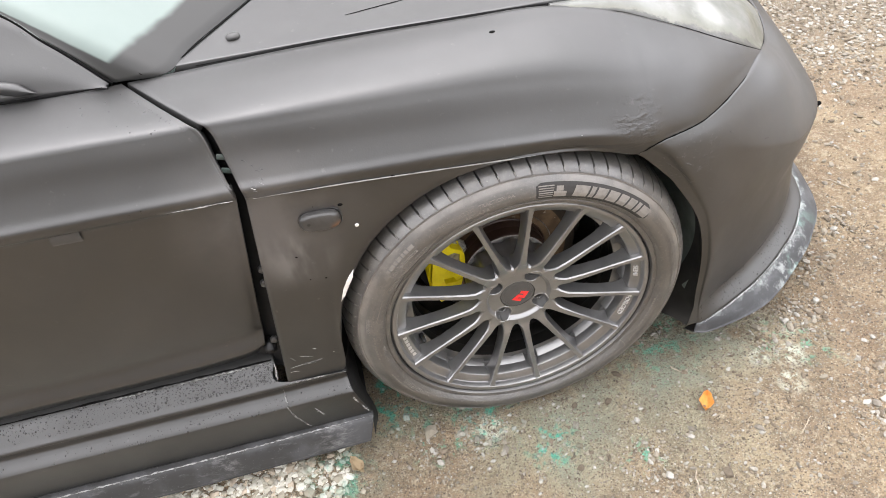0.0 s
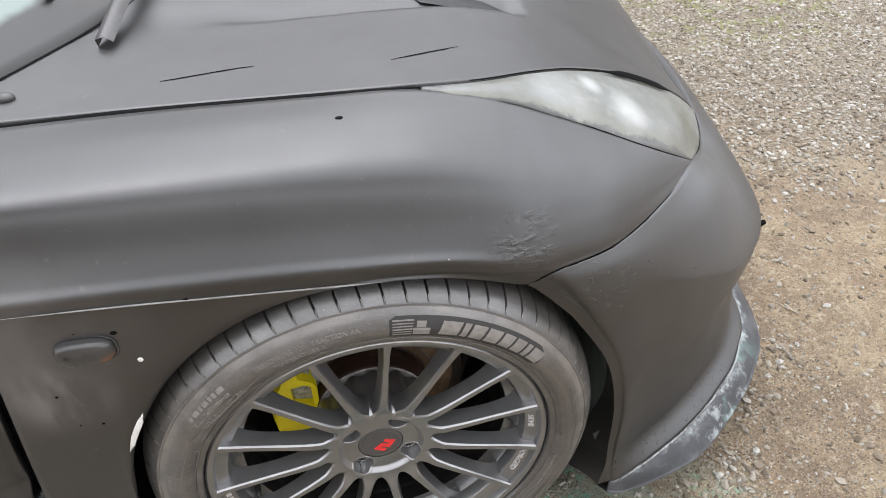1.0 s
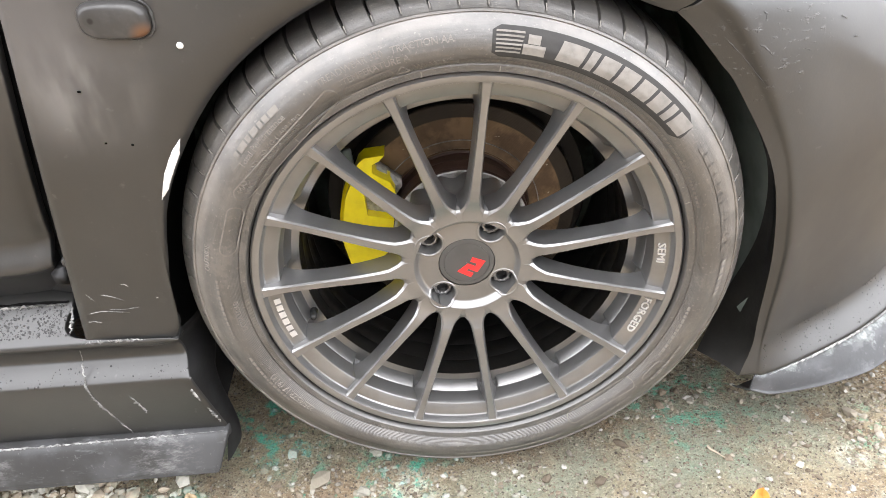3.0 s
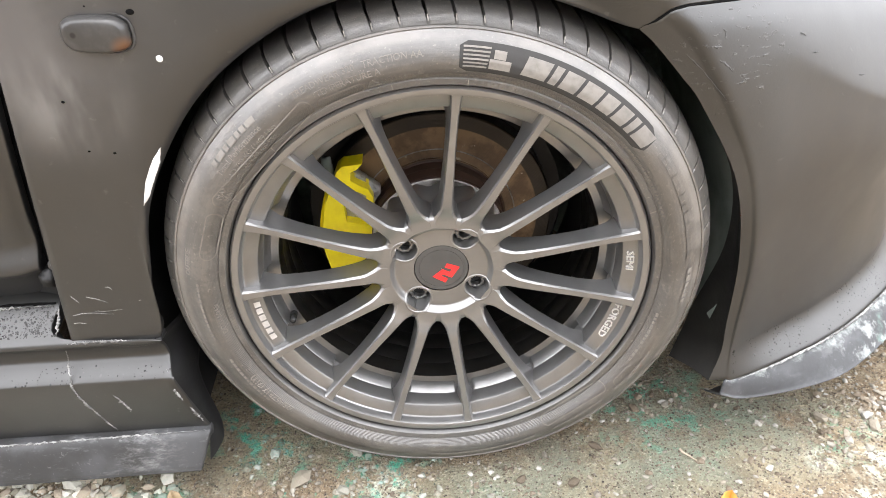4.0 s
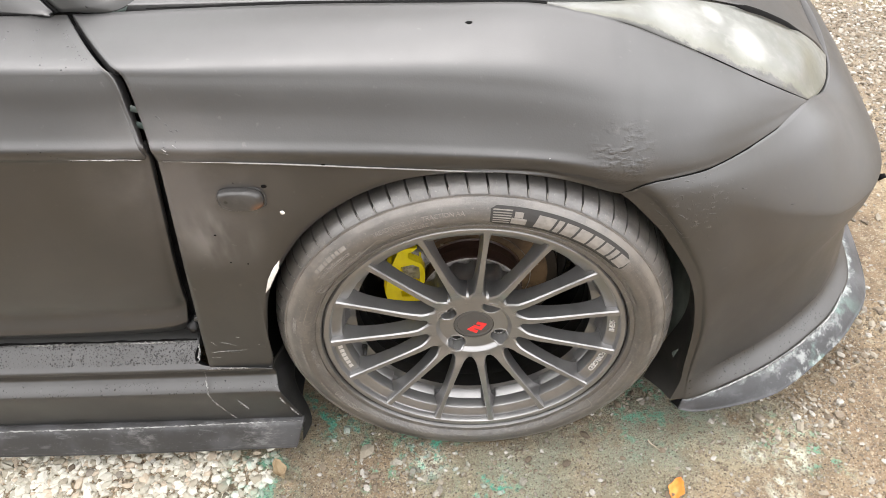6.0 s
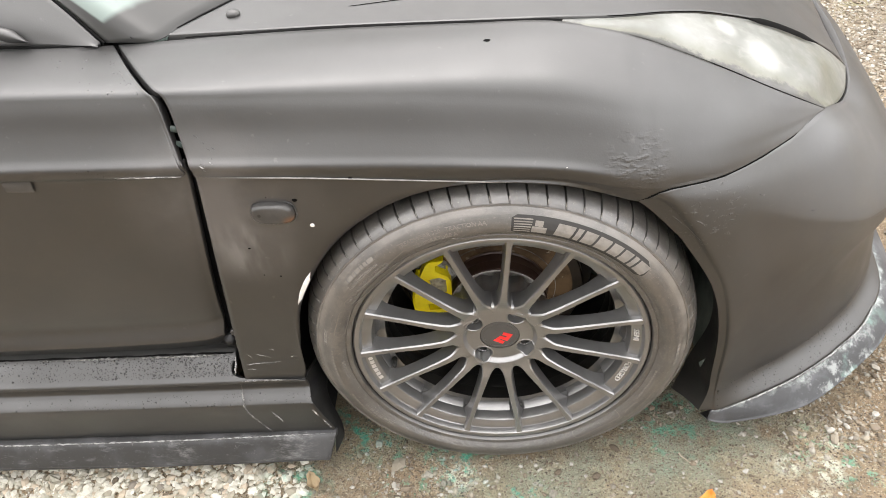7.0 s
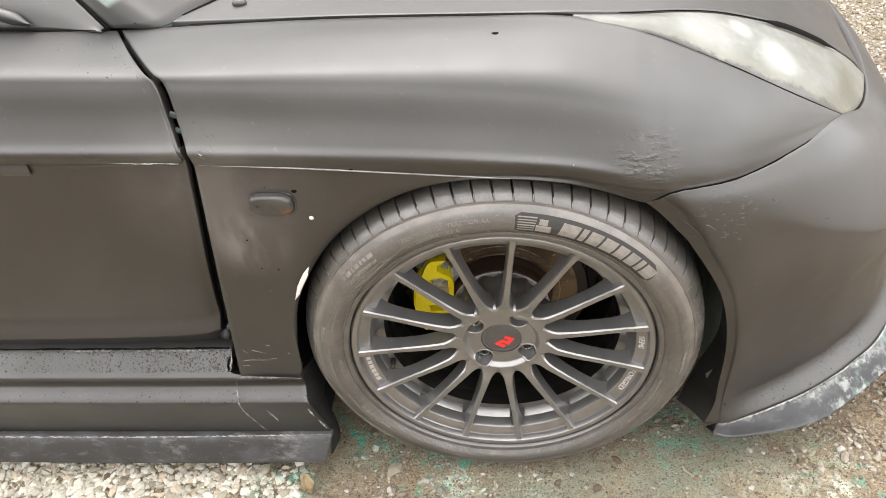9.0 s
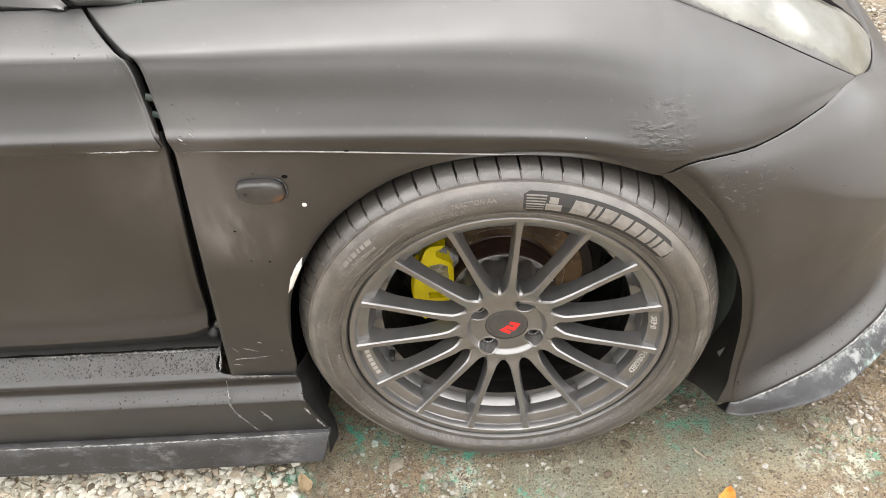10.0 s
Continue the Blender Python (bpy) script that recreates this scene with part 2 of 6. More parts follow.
def stone_mat(name, island, tone=""):
    k = Mat(name, (0.302, 0.287, 0.267), 0.8, 0.0, 0.3)
    if island:
        rnd = k.nt.nodes.new("ShaderNodeNewGeometry").outputs["Random Per Island"]
    else:
        rnd = k.nt.nodes.new("ShaderNodeObjectInfo").outputs["Random"]
    cr = k.nt.nodes.new("ShaderNodeValToRGB")
    cr.color_ramp.interpolation = "CONSTANT"
    stops = ((0.0, (0.165, 0.134, 0.097)), (0.22, (0.258, 0.230, 0.180)), (0.44, (0.288, 0.272, 0.231)),
             (0.62, (0.191, 0.172, 0.143)), (0.73, (0.360, 0.349, 0.314)), (0.88, (0.107, 0.086, 0.061)))
    if tone == "pale":
        stops = ((0.0, (0.36, 0.345, 0.285)), (0.25, (0.48, 0.465, 0.40)), (0.5, (0.30, 0.275, 0.215)), (0.65, (0.56, 0.545, 0.48)), (0.85, (0.42, 0.36, 0.28)))
    if tone == "grit":
        stops = ((0.0, (0.122, 0.095, 0.069)), (0.3, (0.180, 0.150, 0.114)), (0.6, (0.086, 0.067, 0.048)), (0.75, (0.245, 0.221, 0.180)), (0.9, (0.054, 0.044, 0.036)))
    while len(cr.color_ramp.elements) < len(stops):
        cr.color_ramp.elements.new(0.5)
    for e, (at, c) in zip(cr.color_ramp.elements, stops):
        e.position, e.color = at, (*c, 1)
    k.link(rnd, cr.inputs["Fac"])
    k.last = cr.outputs["Color"]
    k.tint(k.ramp(k.noise(130.0, 4.0), 0.45, 0.7, 0.0, 0.15 if tone == "pale" else 0.45), (0.200, 0.168, 0.140))
    geo = k.nt.nodes.new("ShaderNodeNewGeometry")
    for place, size, amount in (((-0.26, 0.09, 0.0), 0.12, 0.8), ((-0.08, 0.0, 0.0), 0.1, 0.5), ((0.02, -0.1, 0.0), 0.08, 0.6), ((-0.4, -0.05, 0.0), 0.1, 0.4)):
        d = k.nt.nodes.new("ShaderNodeVectorMath")
        d.operation = "DISTANCE"
        k.link(geo.outputs["Position"], d.inputs[0])
        d.inputs[1].default_value = place
        k.tint(k.mul(k.ramp(d.outputs["Value"], size * 0.2, size, 1.0, 0.0), k.ramp(k.noise(30.0, 5.0, 0.7), 0.46, 0.6, 0.0, amount)), (0.099, 0.338, 0.281))
    k.bump(k.noise(300.0, 3.0), 0.3, 0.001)
    return k.m


def disc_mat():
    """Brake disc: black unworn edge, rust-brown face with pale flakes and fine rings."""
    k = Mat("rusty_brake_steel", (0.2, 0.135, 0.08), 0.32, 0.6)
    flat = k.nt.nodes.new("ShaderNodeVectorMath")
    flat.operation = "MULTIPLY"
    k.link(k.tc.outputs["Object"], flat.inputs[0])
    flat.inputs[1].default_value = (1, 0, 1)
    size = k.nt.nodes.new("ShaderNodeVectorMath")
    size.operation = "LENGTH"
    k.link(flat.outputs["Vector"], size.inputs[0])
    rad = size.outputs["Value"]
    k.tint(k.ramp(k.noise(22.0, 5.0, 0.6), 0.42, 0.62, 0.0, 0.8), (0.08, 0.055, 0.038))
    k.tint(k.ramp(k.noise(75.0, 4.0, 0.5), 0.66, 0.7, 0.0, 0.8), (0.42, 0.38, 0.3))
    k.tint(k.ramp(rad, 0.1275, 0.1295, 0.0, 0.92), (0.022, 0.021, 0.02))
    wave = k.mul(k.mul(rad, 3800.0), 0.0, "SINE")
    k.bump(wave, 0.15, 0.0004)
    k.bump(k.noise(120.0, 4.0), 0.3, 0.001)
    return k.m


def lens_mat():
    """Sanded headlamp plastic, hazy and mottled, with the bowl's gleam painted into its colour and dark overspray along
    its lower edge.
    """
    k = Mat("sanded_lamp_plastic", (0.118, 0.124, 0.113), 0.4)
    k.tint(k.ramp(k.noise(13.0, 4.0), 0.42, 0.68, 0.0, 0.7), (0.074, 0.075, 0.058))
    k.tint(k.ramp(k.noise(60.0, 5.0, 0.6, (0.35, 1, 1)), 0.5, 0.66, 0.0, 0.4), (0.191, 0.194, 0.179))
    # gleam of the reflector bowls and duller places, painted onto the lens
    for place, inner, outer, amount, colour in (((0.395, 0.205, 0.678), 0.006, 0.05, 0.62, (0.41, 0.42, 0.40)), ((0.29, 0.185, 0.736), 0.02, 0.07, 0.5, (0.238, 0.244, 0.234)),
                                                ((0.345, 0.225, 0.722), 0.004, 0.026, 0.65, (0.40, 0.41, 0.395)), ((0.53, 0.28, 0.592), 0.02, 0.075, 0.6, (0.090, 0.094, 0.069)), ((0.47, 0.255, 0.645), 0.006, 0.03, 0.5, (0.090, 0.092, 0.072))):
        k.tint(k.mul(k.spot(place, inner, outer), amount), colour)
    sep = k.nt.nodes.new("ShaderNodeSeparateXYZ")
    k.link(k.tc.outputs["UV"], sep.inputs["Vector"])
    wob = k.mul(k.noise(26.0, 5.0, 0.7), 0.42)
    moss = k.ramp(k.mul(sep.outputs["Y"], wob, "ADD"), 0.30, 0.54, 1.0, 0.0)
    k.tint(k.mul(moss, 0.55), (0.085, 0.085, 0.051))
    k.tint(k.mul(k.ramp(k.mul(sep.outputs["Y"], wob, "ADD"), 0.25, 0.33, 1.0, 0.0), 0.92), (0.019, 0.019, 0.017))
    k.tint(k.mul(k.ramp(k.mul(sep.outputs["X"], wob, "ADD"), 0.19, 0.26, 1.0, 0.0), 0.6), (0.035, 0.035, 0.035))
    k.p.inputs["Transmission Weight"].default_value = 0.06
    k.rough(k.noise(30.0, 4.0), 0.36, 0.55)
    k.bump(k.noise(140.0, 3.0, 0.5, (0.15, 1, 1)), 0.12, 0.0008)
    k.bump(k.noise(9.0, 3.0), 0.35, 0.006)
    return k.m


def screen_mat():
    """Windscreen under pale masking film, its edges dulled by grey overspray."""
    k = Mat("masked_windscreen", (0.150, 0.188, 0.174), 0.35)
    k.tint(k.ramp(k.noise(7.0, 4.0), 0.4, 0.7, 0.0, 0.4), (0.180, 0.216, 0.201))
    sep = k.nt.nodes.new("ShaderNodeSeparateXYZ")
    k.link(k.tc.outputs["UV"], sep.inputs["Vector"])
    wob = k.mul(k.noise(9.0, 3.0), 0.05)
    for axis, lo, hi in (("X", 0.085, 0.105), ("Y", 0.095, 0.115)):
        edge = k.ramp(k.mul(sep.outputs[axis], wob, "ADD"), lo, hi, 1.0, 0.0)
        k.tint(edge, (0.019, 0.019, 0.018))
    k.p.inputs["IOR"].default_value = 1.5
    return k.m


M_PAINT = paint()
M_RUBBER = rubber()
M_MARK = plain("pale_scuffed_rubber", (0.25, 0.235, 0.215), 0.75, 0.0, 120.0, 0.4, (0.1, 0.09, 0.085))
M_PANEL = plain("dark_moulded_rubber", (0.03, 0.029, 0.028), 0.7, 0.0, 120.0, 0.3)
M_RIM = plain("gunmetal_wheel_paint", (0.285, 0.284, 0.284), 0.29, 0.78, 35.0, 0.4, (0.21, 0.208, 0.206), 0.08)
M_CAP = plain("matt_cap_plastic", (0.085, 0.084, 0.082), 0.42, 0.3, 60.0, 0.25)
M_RED = plain("red_enamel", (0.75, 0.03, 0.03), 0.4, 0.0, 80.0, 0.2)
M_YELLOW = plain("yellow_caliper_paint", (0.98, 0.83, 0.008), 0.32, 0.0, 70.0, 0.2, (0.6, 0.42, 0.02), 0.2)
M_DISC = disc_mat()
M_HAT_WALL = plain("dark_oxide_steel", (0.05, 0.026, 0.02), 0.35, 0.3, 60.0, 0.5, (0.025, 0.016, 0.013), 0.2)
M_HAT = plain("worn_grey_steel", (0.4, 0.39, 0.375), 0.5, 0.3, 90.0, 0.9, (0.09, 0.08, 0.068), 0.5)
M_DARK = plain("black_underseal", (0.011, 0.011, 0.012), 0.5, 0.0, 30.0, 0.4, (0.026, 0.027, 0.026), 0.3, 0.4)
M_PAD = plain("gritty_pale_pad", (0.5, 0.49, 0.46), 0.7, 0.0, 110.0, 0.8, (0.12, 0.11, 0.1), 0.4)
# glossy near black for the wheel's barrel and the bumper's return
M_NEAR_BLACK = plain("near_black_gloss", (0.008, 0.008, 0.008), 0.3, 0.0, 40.0, 0.5, (0.02, 0.02, 0.019), 0.3)
M_NAME = plain("worn_raised_rubber", (0.2, 0.186, 0.168), 0.6, 0.0, 120.0, 0.5, (0.1, 0.093, 0.085))
# paler than the rim: light caught by raised letters is in the colour
M_LETTER = plain("light_catching_letter", (0.6, 0.59, 0.58), 0.4, 0.4, 120.0, 0.3)
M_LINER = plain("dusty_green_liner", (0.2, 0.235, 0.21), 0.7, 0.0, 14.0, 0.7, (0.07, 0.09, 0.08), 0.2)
M_ARCH = plain("green_dusted_underseal", (0.016, 0.018, 0.017), 0.6, 0.0, 36.0, 1.0, (0.075, 0.11, 0.1), 0.8)
M_LIP = splitter_paint("scuffed_splitter_paint", (0.03, 0.0315, 0.0345), 0.3, 0.06, 0.6)
M_SILL_LIP = splitter_paint("scuffed_sill_lip_paint", (0.028, 0.028, 0.0285), 0.2, 0.14, 0.0)
M_WHITE = plain("chipped_white_paint", (0.74, 0.73, 0.7), 0.5, 0.0, 160.0, 0.35, (0.4, 0.39, 0.37))
M_SCUFF = plain("rubbed_grey_edge", (0.34, 0.34, 0.335), 0.6, 0.0, 150.0, 1.0, (0.03, 0.03, 0.03))
M_SCRATCH = plain("dull_scratch", (0.06, 0.06, 0.06), 0.4, 0.0, 150.0, 1.0, (0.008, 0.008, 0.008))
M_CRACK = plain("black_crack", (0.005, 0.005, 0.005), 0.9, 0.0, 90.0, 0.2, None, 0.1, 0.08)
M_SHEEN = plain("bright_trim_edge", (0.3, 0.3, 0.295), 0.4, 0.2, 90.0, 0.5, (0.09, 0.09, 0.09))
M_MARKER = plain("overpainted_lamp", (0.045, 0.044, 0.043), 0.32, 0.0, 40.0, 0.4, (0.09, 0.088, 0.085))


def repeater_mat():
    """Overpainted lamp with a brown stain where the paint has worn through."""
    k = Mat("overpainted_repeater", (0.04, 0.039, 0.038), 0.3)
    k.tint(k.ramp(k.noise(50.0, 5.0), 0.4, 0.7, 0.0, 0.5), (0.085, 0.083, 0.08))
    k.tint(k.mul(k.spot((-0.272, -0.013, 0.604), 0.002, 0.014), 0.8), (0.16, 0.075, 0.035))
    k.tint(k.mul(k.spot((-0.312, -0.016, 0.619), 0.0015, 0.0035), 0.9), (0.006, 0.006, 0.006))
    k.bump(k.noise(300.0, 3.0), 0.15, 0.0008)
    return k.m


M_REPEATER = repeater_mat()
M_LENS = lens_mat()
M_BOWL = plain("lamp_reflector", (0.24, 0.24, 0.228), 0.3, 0.3, 20.0, 0.2)
M_SCREEN = screen_mat()
M_DROP = plain("dark_water_drop", (0.012, 0.012, 0.012), 0.06, 0.0, 30.0, 0.1)
M_DIRT = dirt()
M_STONE = stone_mat("crushed_stone", False)
M_GRAVEL = stone_mat("loose_gravel", True)
M_GRIT = stone_mat("brown_grit", True, "grit")
M_PALE = stone_mat("pale_crushed_stone", True, "pale")
M_WALL = plain("weathered_render", (0.36, 0.355, 0.34), 0.85, 0.0, 4.0, 0.6, (0.24, 0.235, 0.215), 0.3)
M_LEAF = plain("orange_leaf", (0.72, 0.31, 0.07), 0.6, 0.0, 90.0, 0.5, (0.42, 0.16, 0.04), 0.3)
M_TAN = plain("dry_tan_leaf", (0.36, 0.285, 0.18), 0.7, 0.0, 90.0, 0.6, (0.2, 0.12, 0.06), 0.3)
M_TWIG = plain("bleached_twig", (0.42, 0.36, 0.28), 0.8, 0.0, 140.0, 0.5)


# ---- mesh helpers ----
def mesh_object(name, verts, faces, material, parent=None, label="", smooth=True):
    me = bpy.data.meshes.new(name)
    me.from_pydata([tuple(map(float, v)) for v in verts], [], faces)
    me.materials.append(material)
    if smooth:
        me.polygons.foreach_set("use_smooth", [True] * len(me.polygons))
    me.update()
    ob = new(name, me)
    if parent is not None:
        ob.parent = parent
    if label:
        tagged(ob, label)
    return ob


def part(name, bm, material, parent=None, label="", smooth=True):
    me = bpy.data.meshes.new(name)
    bm.to_mesh(me)
    bm.free()
    me.materials.append(material)
    if smooth:
        me.polygons.foreach_set("use_smooth", [True] * len(me.polygons))
    ob = new(name, me)
    if parent is not None:
        ob.parent = parent
    if label:
        tagged(ob, label)
    return ob


def spline(points, n):
    """n places on a smooth curve through the points, evenly by station."""
    p = np.asarray(points, float)
    k = len(p)
    if k == 2:
        s = np.linspace(0, 1, n)[:, None]
        return p[0] * (1 - s) + p[1] * s
    ext = np.vstack([2 * p[0] - p[1], p, 2 * p[-1] - p[-2]])
    t = np.linspace(0, k - 1, n)
    i = np.minimum(t.astype(int), k - 2)
    f = (t - i)[:, None]
    a, b, c, d = ext[i], ext[i + 1], ext[i + 2], ext[i + 3]
    return 0.5 * (2 * b + (c - a) * f + (2 * a - 5 * b + 4 * c - d) * f ** 2 + (3 * b - a - 3 * c + d) * f ** 3)


def loft(rows, nu, nv):
    """A grid (nv, nu, 3) through curves that all have the same number of stations."""
    along = np.stack([spline(r, nu) for r in rows])
    return np.stack([spline(along[:, j], nv) for j in range(nu)], axis=1)


def grid_normals(g):
    n = np.cross(np.gradient(g, axis=1), np.gradient(g, axis=0))
    return n / np.maximum(np.linalg.norm(n, axis=2, keepdims=True), 1e-9)


def panel(name, g, material, parent, label="", outward=(0, -1, 1), flange=0.014, sides="tblr", uv=False):
    """A sheet-metal panel from a grid, its edges rolled in by a flange on the given sides (top, bottom, left, right)."""
    nv, nu = g.shape[:2]
    nrm = grid_normals(g)
    sign = 1.0 if (nrm.reshape(-1, 3) @ np.array(outward, float)).mean() > 0 else -1.0
    nrm = nrm * sign
    if np.linalg.norm(g[0, -1] - g[-1, -1]) < 0.003:
        nrm[:, -5:] = nrm[nv // 2, -8]
    verts = [tuple(v) for v in g.reshape(-1, 3)]
    faces = []

    def quad(a, b, c, d):
        faces.append((a, b, c, d) if sign < 0 else (d, c, b, a))

    for i in range(nv - 1):
        for j in range(nu - 1):
            quad(i * nu + j, i * nu + j + 1, (i + 1) * nu + j + 1, (i + 1) * nu + j)
    edges = {"t": [(0, j) for j in range(nu)], "b": [(nv - 1, j) for j in range(nu)][::-1],
             "l": [(i, 0) for i in range(nv)][::-1], "r": [(i, nu - 1) for i in range(nv)]}
    for side in sides:
        line = edges[side]
        inner = {"t": (1, 0), "b": (-1, 0), "l": (0, 1), "r": (0, -1)}[side]
        prev = None
        for i, j in line:
            p, n = g[i, j], nrm[i, j]
            away = p - g[i + inner[0], j + inner[1]]
            away = away / max(np.linalg.norm(away), 1e-9)
            base = len(verts)
            verts.append(tuple(p + away * 0.0012 - n * 0.0012))
            verts.append(tuple(p + away * 0.0012 - n * flange))
            here = (i * nu + j, base, base + 1)
            if prev:
                quad(here[0], prev[0], prev[1], here[1])
                quad(here[1], prev[1], prev[2], here[2])
            prev = here
    ob = mesh_object(name, verts, faces, material, parent, label)
    if uv:
        layer = ob.data.uv_layers.new(name="UVMap")
        for loop in ob.data.loops:
            v = loop.vertex_index
            if v < nv * nu:
                layer.data[loop.index].uv = ((v % nu) / (nu - 1), (v // nu) / (nv - 1))
    return ob


def ribbon(name, points, width, height, material, parent, label="", normal=(0, -1, 0), n=40, taper=True, wobble=0.0, seed=1):
    """A thin raised strip along a curve (seam bead, crack, scuffed edge)."""
    c = spline(points, n)
    tang = np.gradient(c, axis=0)
    tang /= np.linalg.norm(tang, axis=1, keepdims=True)
    nn = np.array(normal, float)
    nn /= np.linalg.norm(nn)
    side = np.cross(tang, nn)
    side /= np.linalg.norm(side, axis=1, keepdims=True)
    verts, faces = [], []
    for i in range(n):
        s1 = noise.noise(Vector((i * 0.23, seed * 7.3, 0.0)))
        s2 = noise.noise(Vector((i * 0.9, seed * 3.1, 5.0)))
        w = width * max(0.15, 1 + wobble * (1.3 * s1 + 0.7 * s2))
        if taper:
            w *= max(0.12, min(1.0, 5.0 * i / n, 5.0 * (n - 1 - i) / n))
        off = side[i] * wobble * width * 0.5 * (s1 - s2)
        for s, h in ((-1, 0), (-0.6, 1), (0.6, 1), (1, 0)):
            verts.append(c[i] + off + side[i] * s * w / 2 + nn * (h * height - 0.0004))
        if i:
            b = 4 * i
            for q in range(3):
                faces.append((b + q, b + q + 1, b + q - 3, b + q - 4))
    return mesh_object(name, verts, faces, material, parent, label)


def beads_on(g, count, us, ws, seed, share, label):
    """Small dark beads of rain scattered over a stretch of a sheet."""
    rng = random.Random(seed)
    nn = grid_normals(g)
    if nn[g.shape[0] // 2, g.shape[1] // 3][1] > 0:
        nn = -nn
    flip = g[0, 0][2] < g[-1, 0][2]
    verts, faces = [], []
    for _ in range(count):
        u, w = rng.uniform(*us), rng.uniform(*ws)
        if rng.random() > share + 0.9 * noise.noise(Vector((u * 14, w * 9, seed))):
            continue
        a, b = (1 - w if flip else w) * (g.shape[0] - 1), u * (g.shape[1] - 1)
        i, j = min(int(a), g.shape[0] - 2), min(int(b), g.shape[1] - 2)
        fa, fb = a - i, b - j
        p = (g[i, j] * (1 - fa) + g[i + 1, j] * fa) * (1 - fb) + (g[i, j + 1] * (1 - fa) + g[i + 1, j + 1] * fa) * fb
        n3 = Vector(nn[i, j]).normalized()
        e1 = n3.orthogonal().normalized()
        e2 = n3.cross(e1)
        r = rng.uniform(0.0005, 0.0011) * (1.9 if rng.random() < 0.25 else 1.0)
        k = len(verts)
        for q in range(6):
            d = e1 * math.cos(q * math.pi / 3) + e2 * math.sin(q * math.pi / 3)
            verts.append(Vector(p) + d * r - n3 * 0.0003)
        verts.append(Vector(p) + n3 * r * 0.6)
        faces += [(k + q, k + (q + 1) % 6, k + 6) for q in range(6)]
    return car_part(tagged(mesh_object("rain_beading", verts, faces, M_DROP, CAR), label, kind="stuff"))


def empty(name, parent=None, place=(0, 0, 0)):
    ob = new(name)
    ob.location = place
    ob.empty_display_size = 0.1
    if parent is not None:
        ob.parent = parent
    return ob


# ---- ground ----
def height(x, y):
    """Gentle unevenness of the yard, flat under the wheels."""
    v = 0.008 * noise.noise(Vector((x * 2.1, y * 2.1, 0.3))) + 0.004 * noise.noise(Vector((x * 9.0, y * 9.0, 2.0)))
    return v - 0.001


def build_ground():
    def lines(lo, hi):
        inner = np.arange(lo, hi + 1e-6, 0.03)
        out = 0.03 * 1.35 ** np.arange(1, 26)
        return np.concatenate([lo - np.cumsum(out)[::-1], inner, hi + np.cumsum(out)])
    xs, ys = lines(-1.5, 2.7), lines(-0.8, 2.7)
    verts, faces = [], []
    for y in ys:
        for x in xs:
            near = 1.0 if abs(x) < 6 and abs(y) < 6 else 0.0
            verts.append((x, y, height(x, y) * near))
    w = len(xs)
    for i in range(len(ys) - 1):
        for j in range(w - 1):
            a = i * w + j
            faces.append((a, a + 1, a + w + 1, a + w))
    ob = mesh_object("ground", verts, faces, M_DIRT)
    return tagged(ob, "damp brown dirt yard with grit and green overspray", "ground", kind="structure")


GROUND = build_ground()

def build_shade_wall(name, centre, size):
    """A plain rendered wall added out of the camera's sight, to darken what the paint reflects."""
    bm = bmesh.new()
    bmesh.ops.create_cube(bm, size=1.0, matrix=Matrix.LocRotScale(centre, None, size))
    bmesh.ops.bevel(bm, geom=bm.edges[:], offset=0.03, segments=2, affect="EDGES")
    ob = part(name, bm, M_WALL, None)
    return tagged(ob, "unseen plain grey-brown wall added to darken reflections", "wall", kind="structure")


# unseen walls, added to block low sky from the panels' reflections
build_shade_wall("shade_wall_south", (-5.6, -5.6, 2.2), (16.0, 0.3, 4.6))
build_shade_wall("shade_wall_north", (0.0, 9.0, 2.9), (30.0, 0.3, 6.0))

# ---- car ----
CAR = tagged(empty("car", None, (0, 0.85, 0)), "matt black sprayed coupe with gunmetal wheels on dirt", "car")
CAR_OFF = Vector((0, -0.85, 0))


def car_part(ob):
    """Keep a part that was built in world places under the car."""
    if ob.parent is CAR:
        ob.location = CAR_OFF
    return ob


WX, WZ = 0.0, 0.313
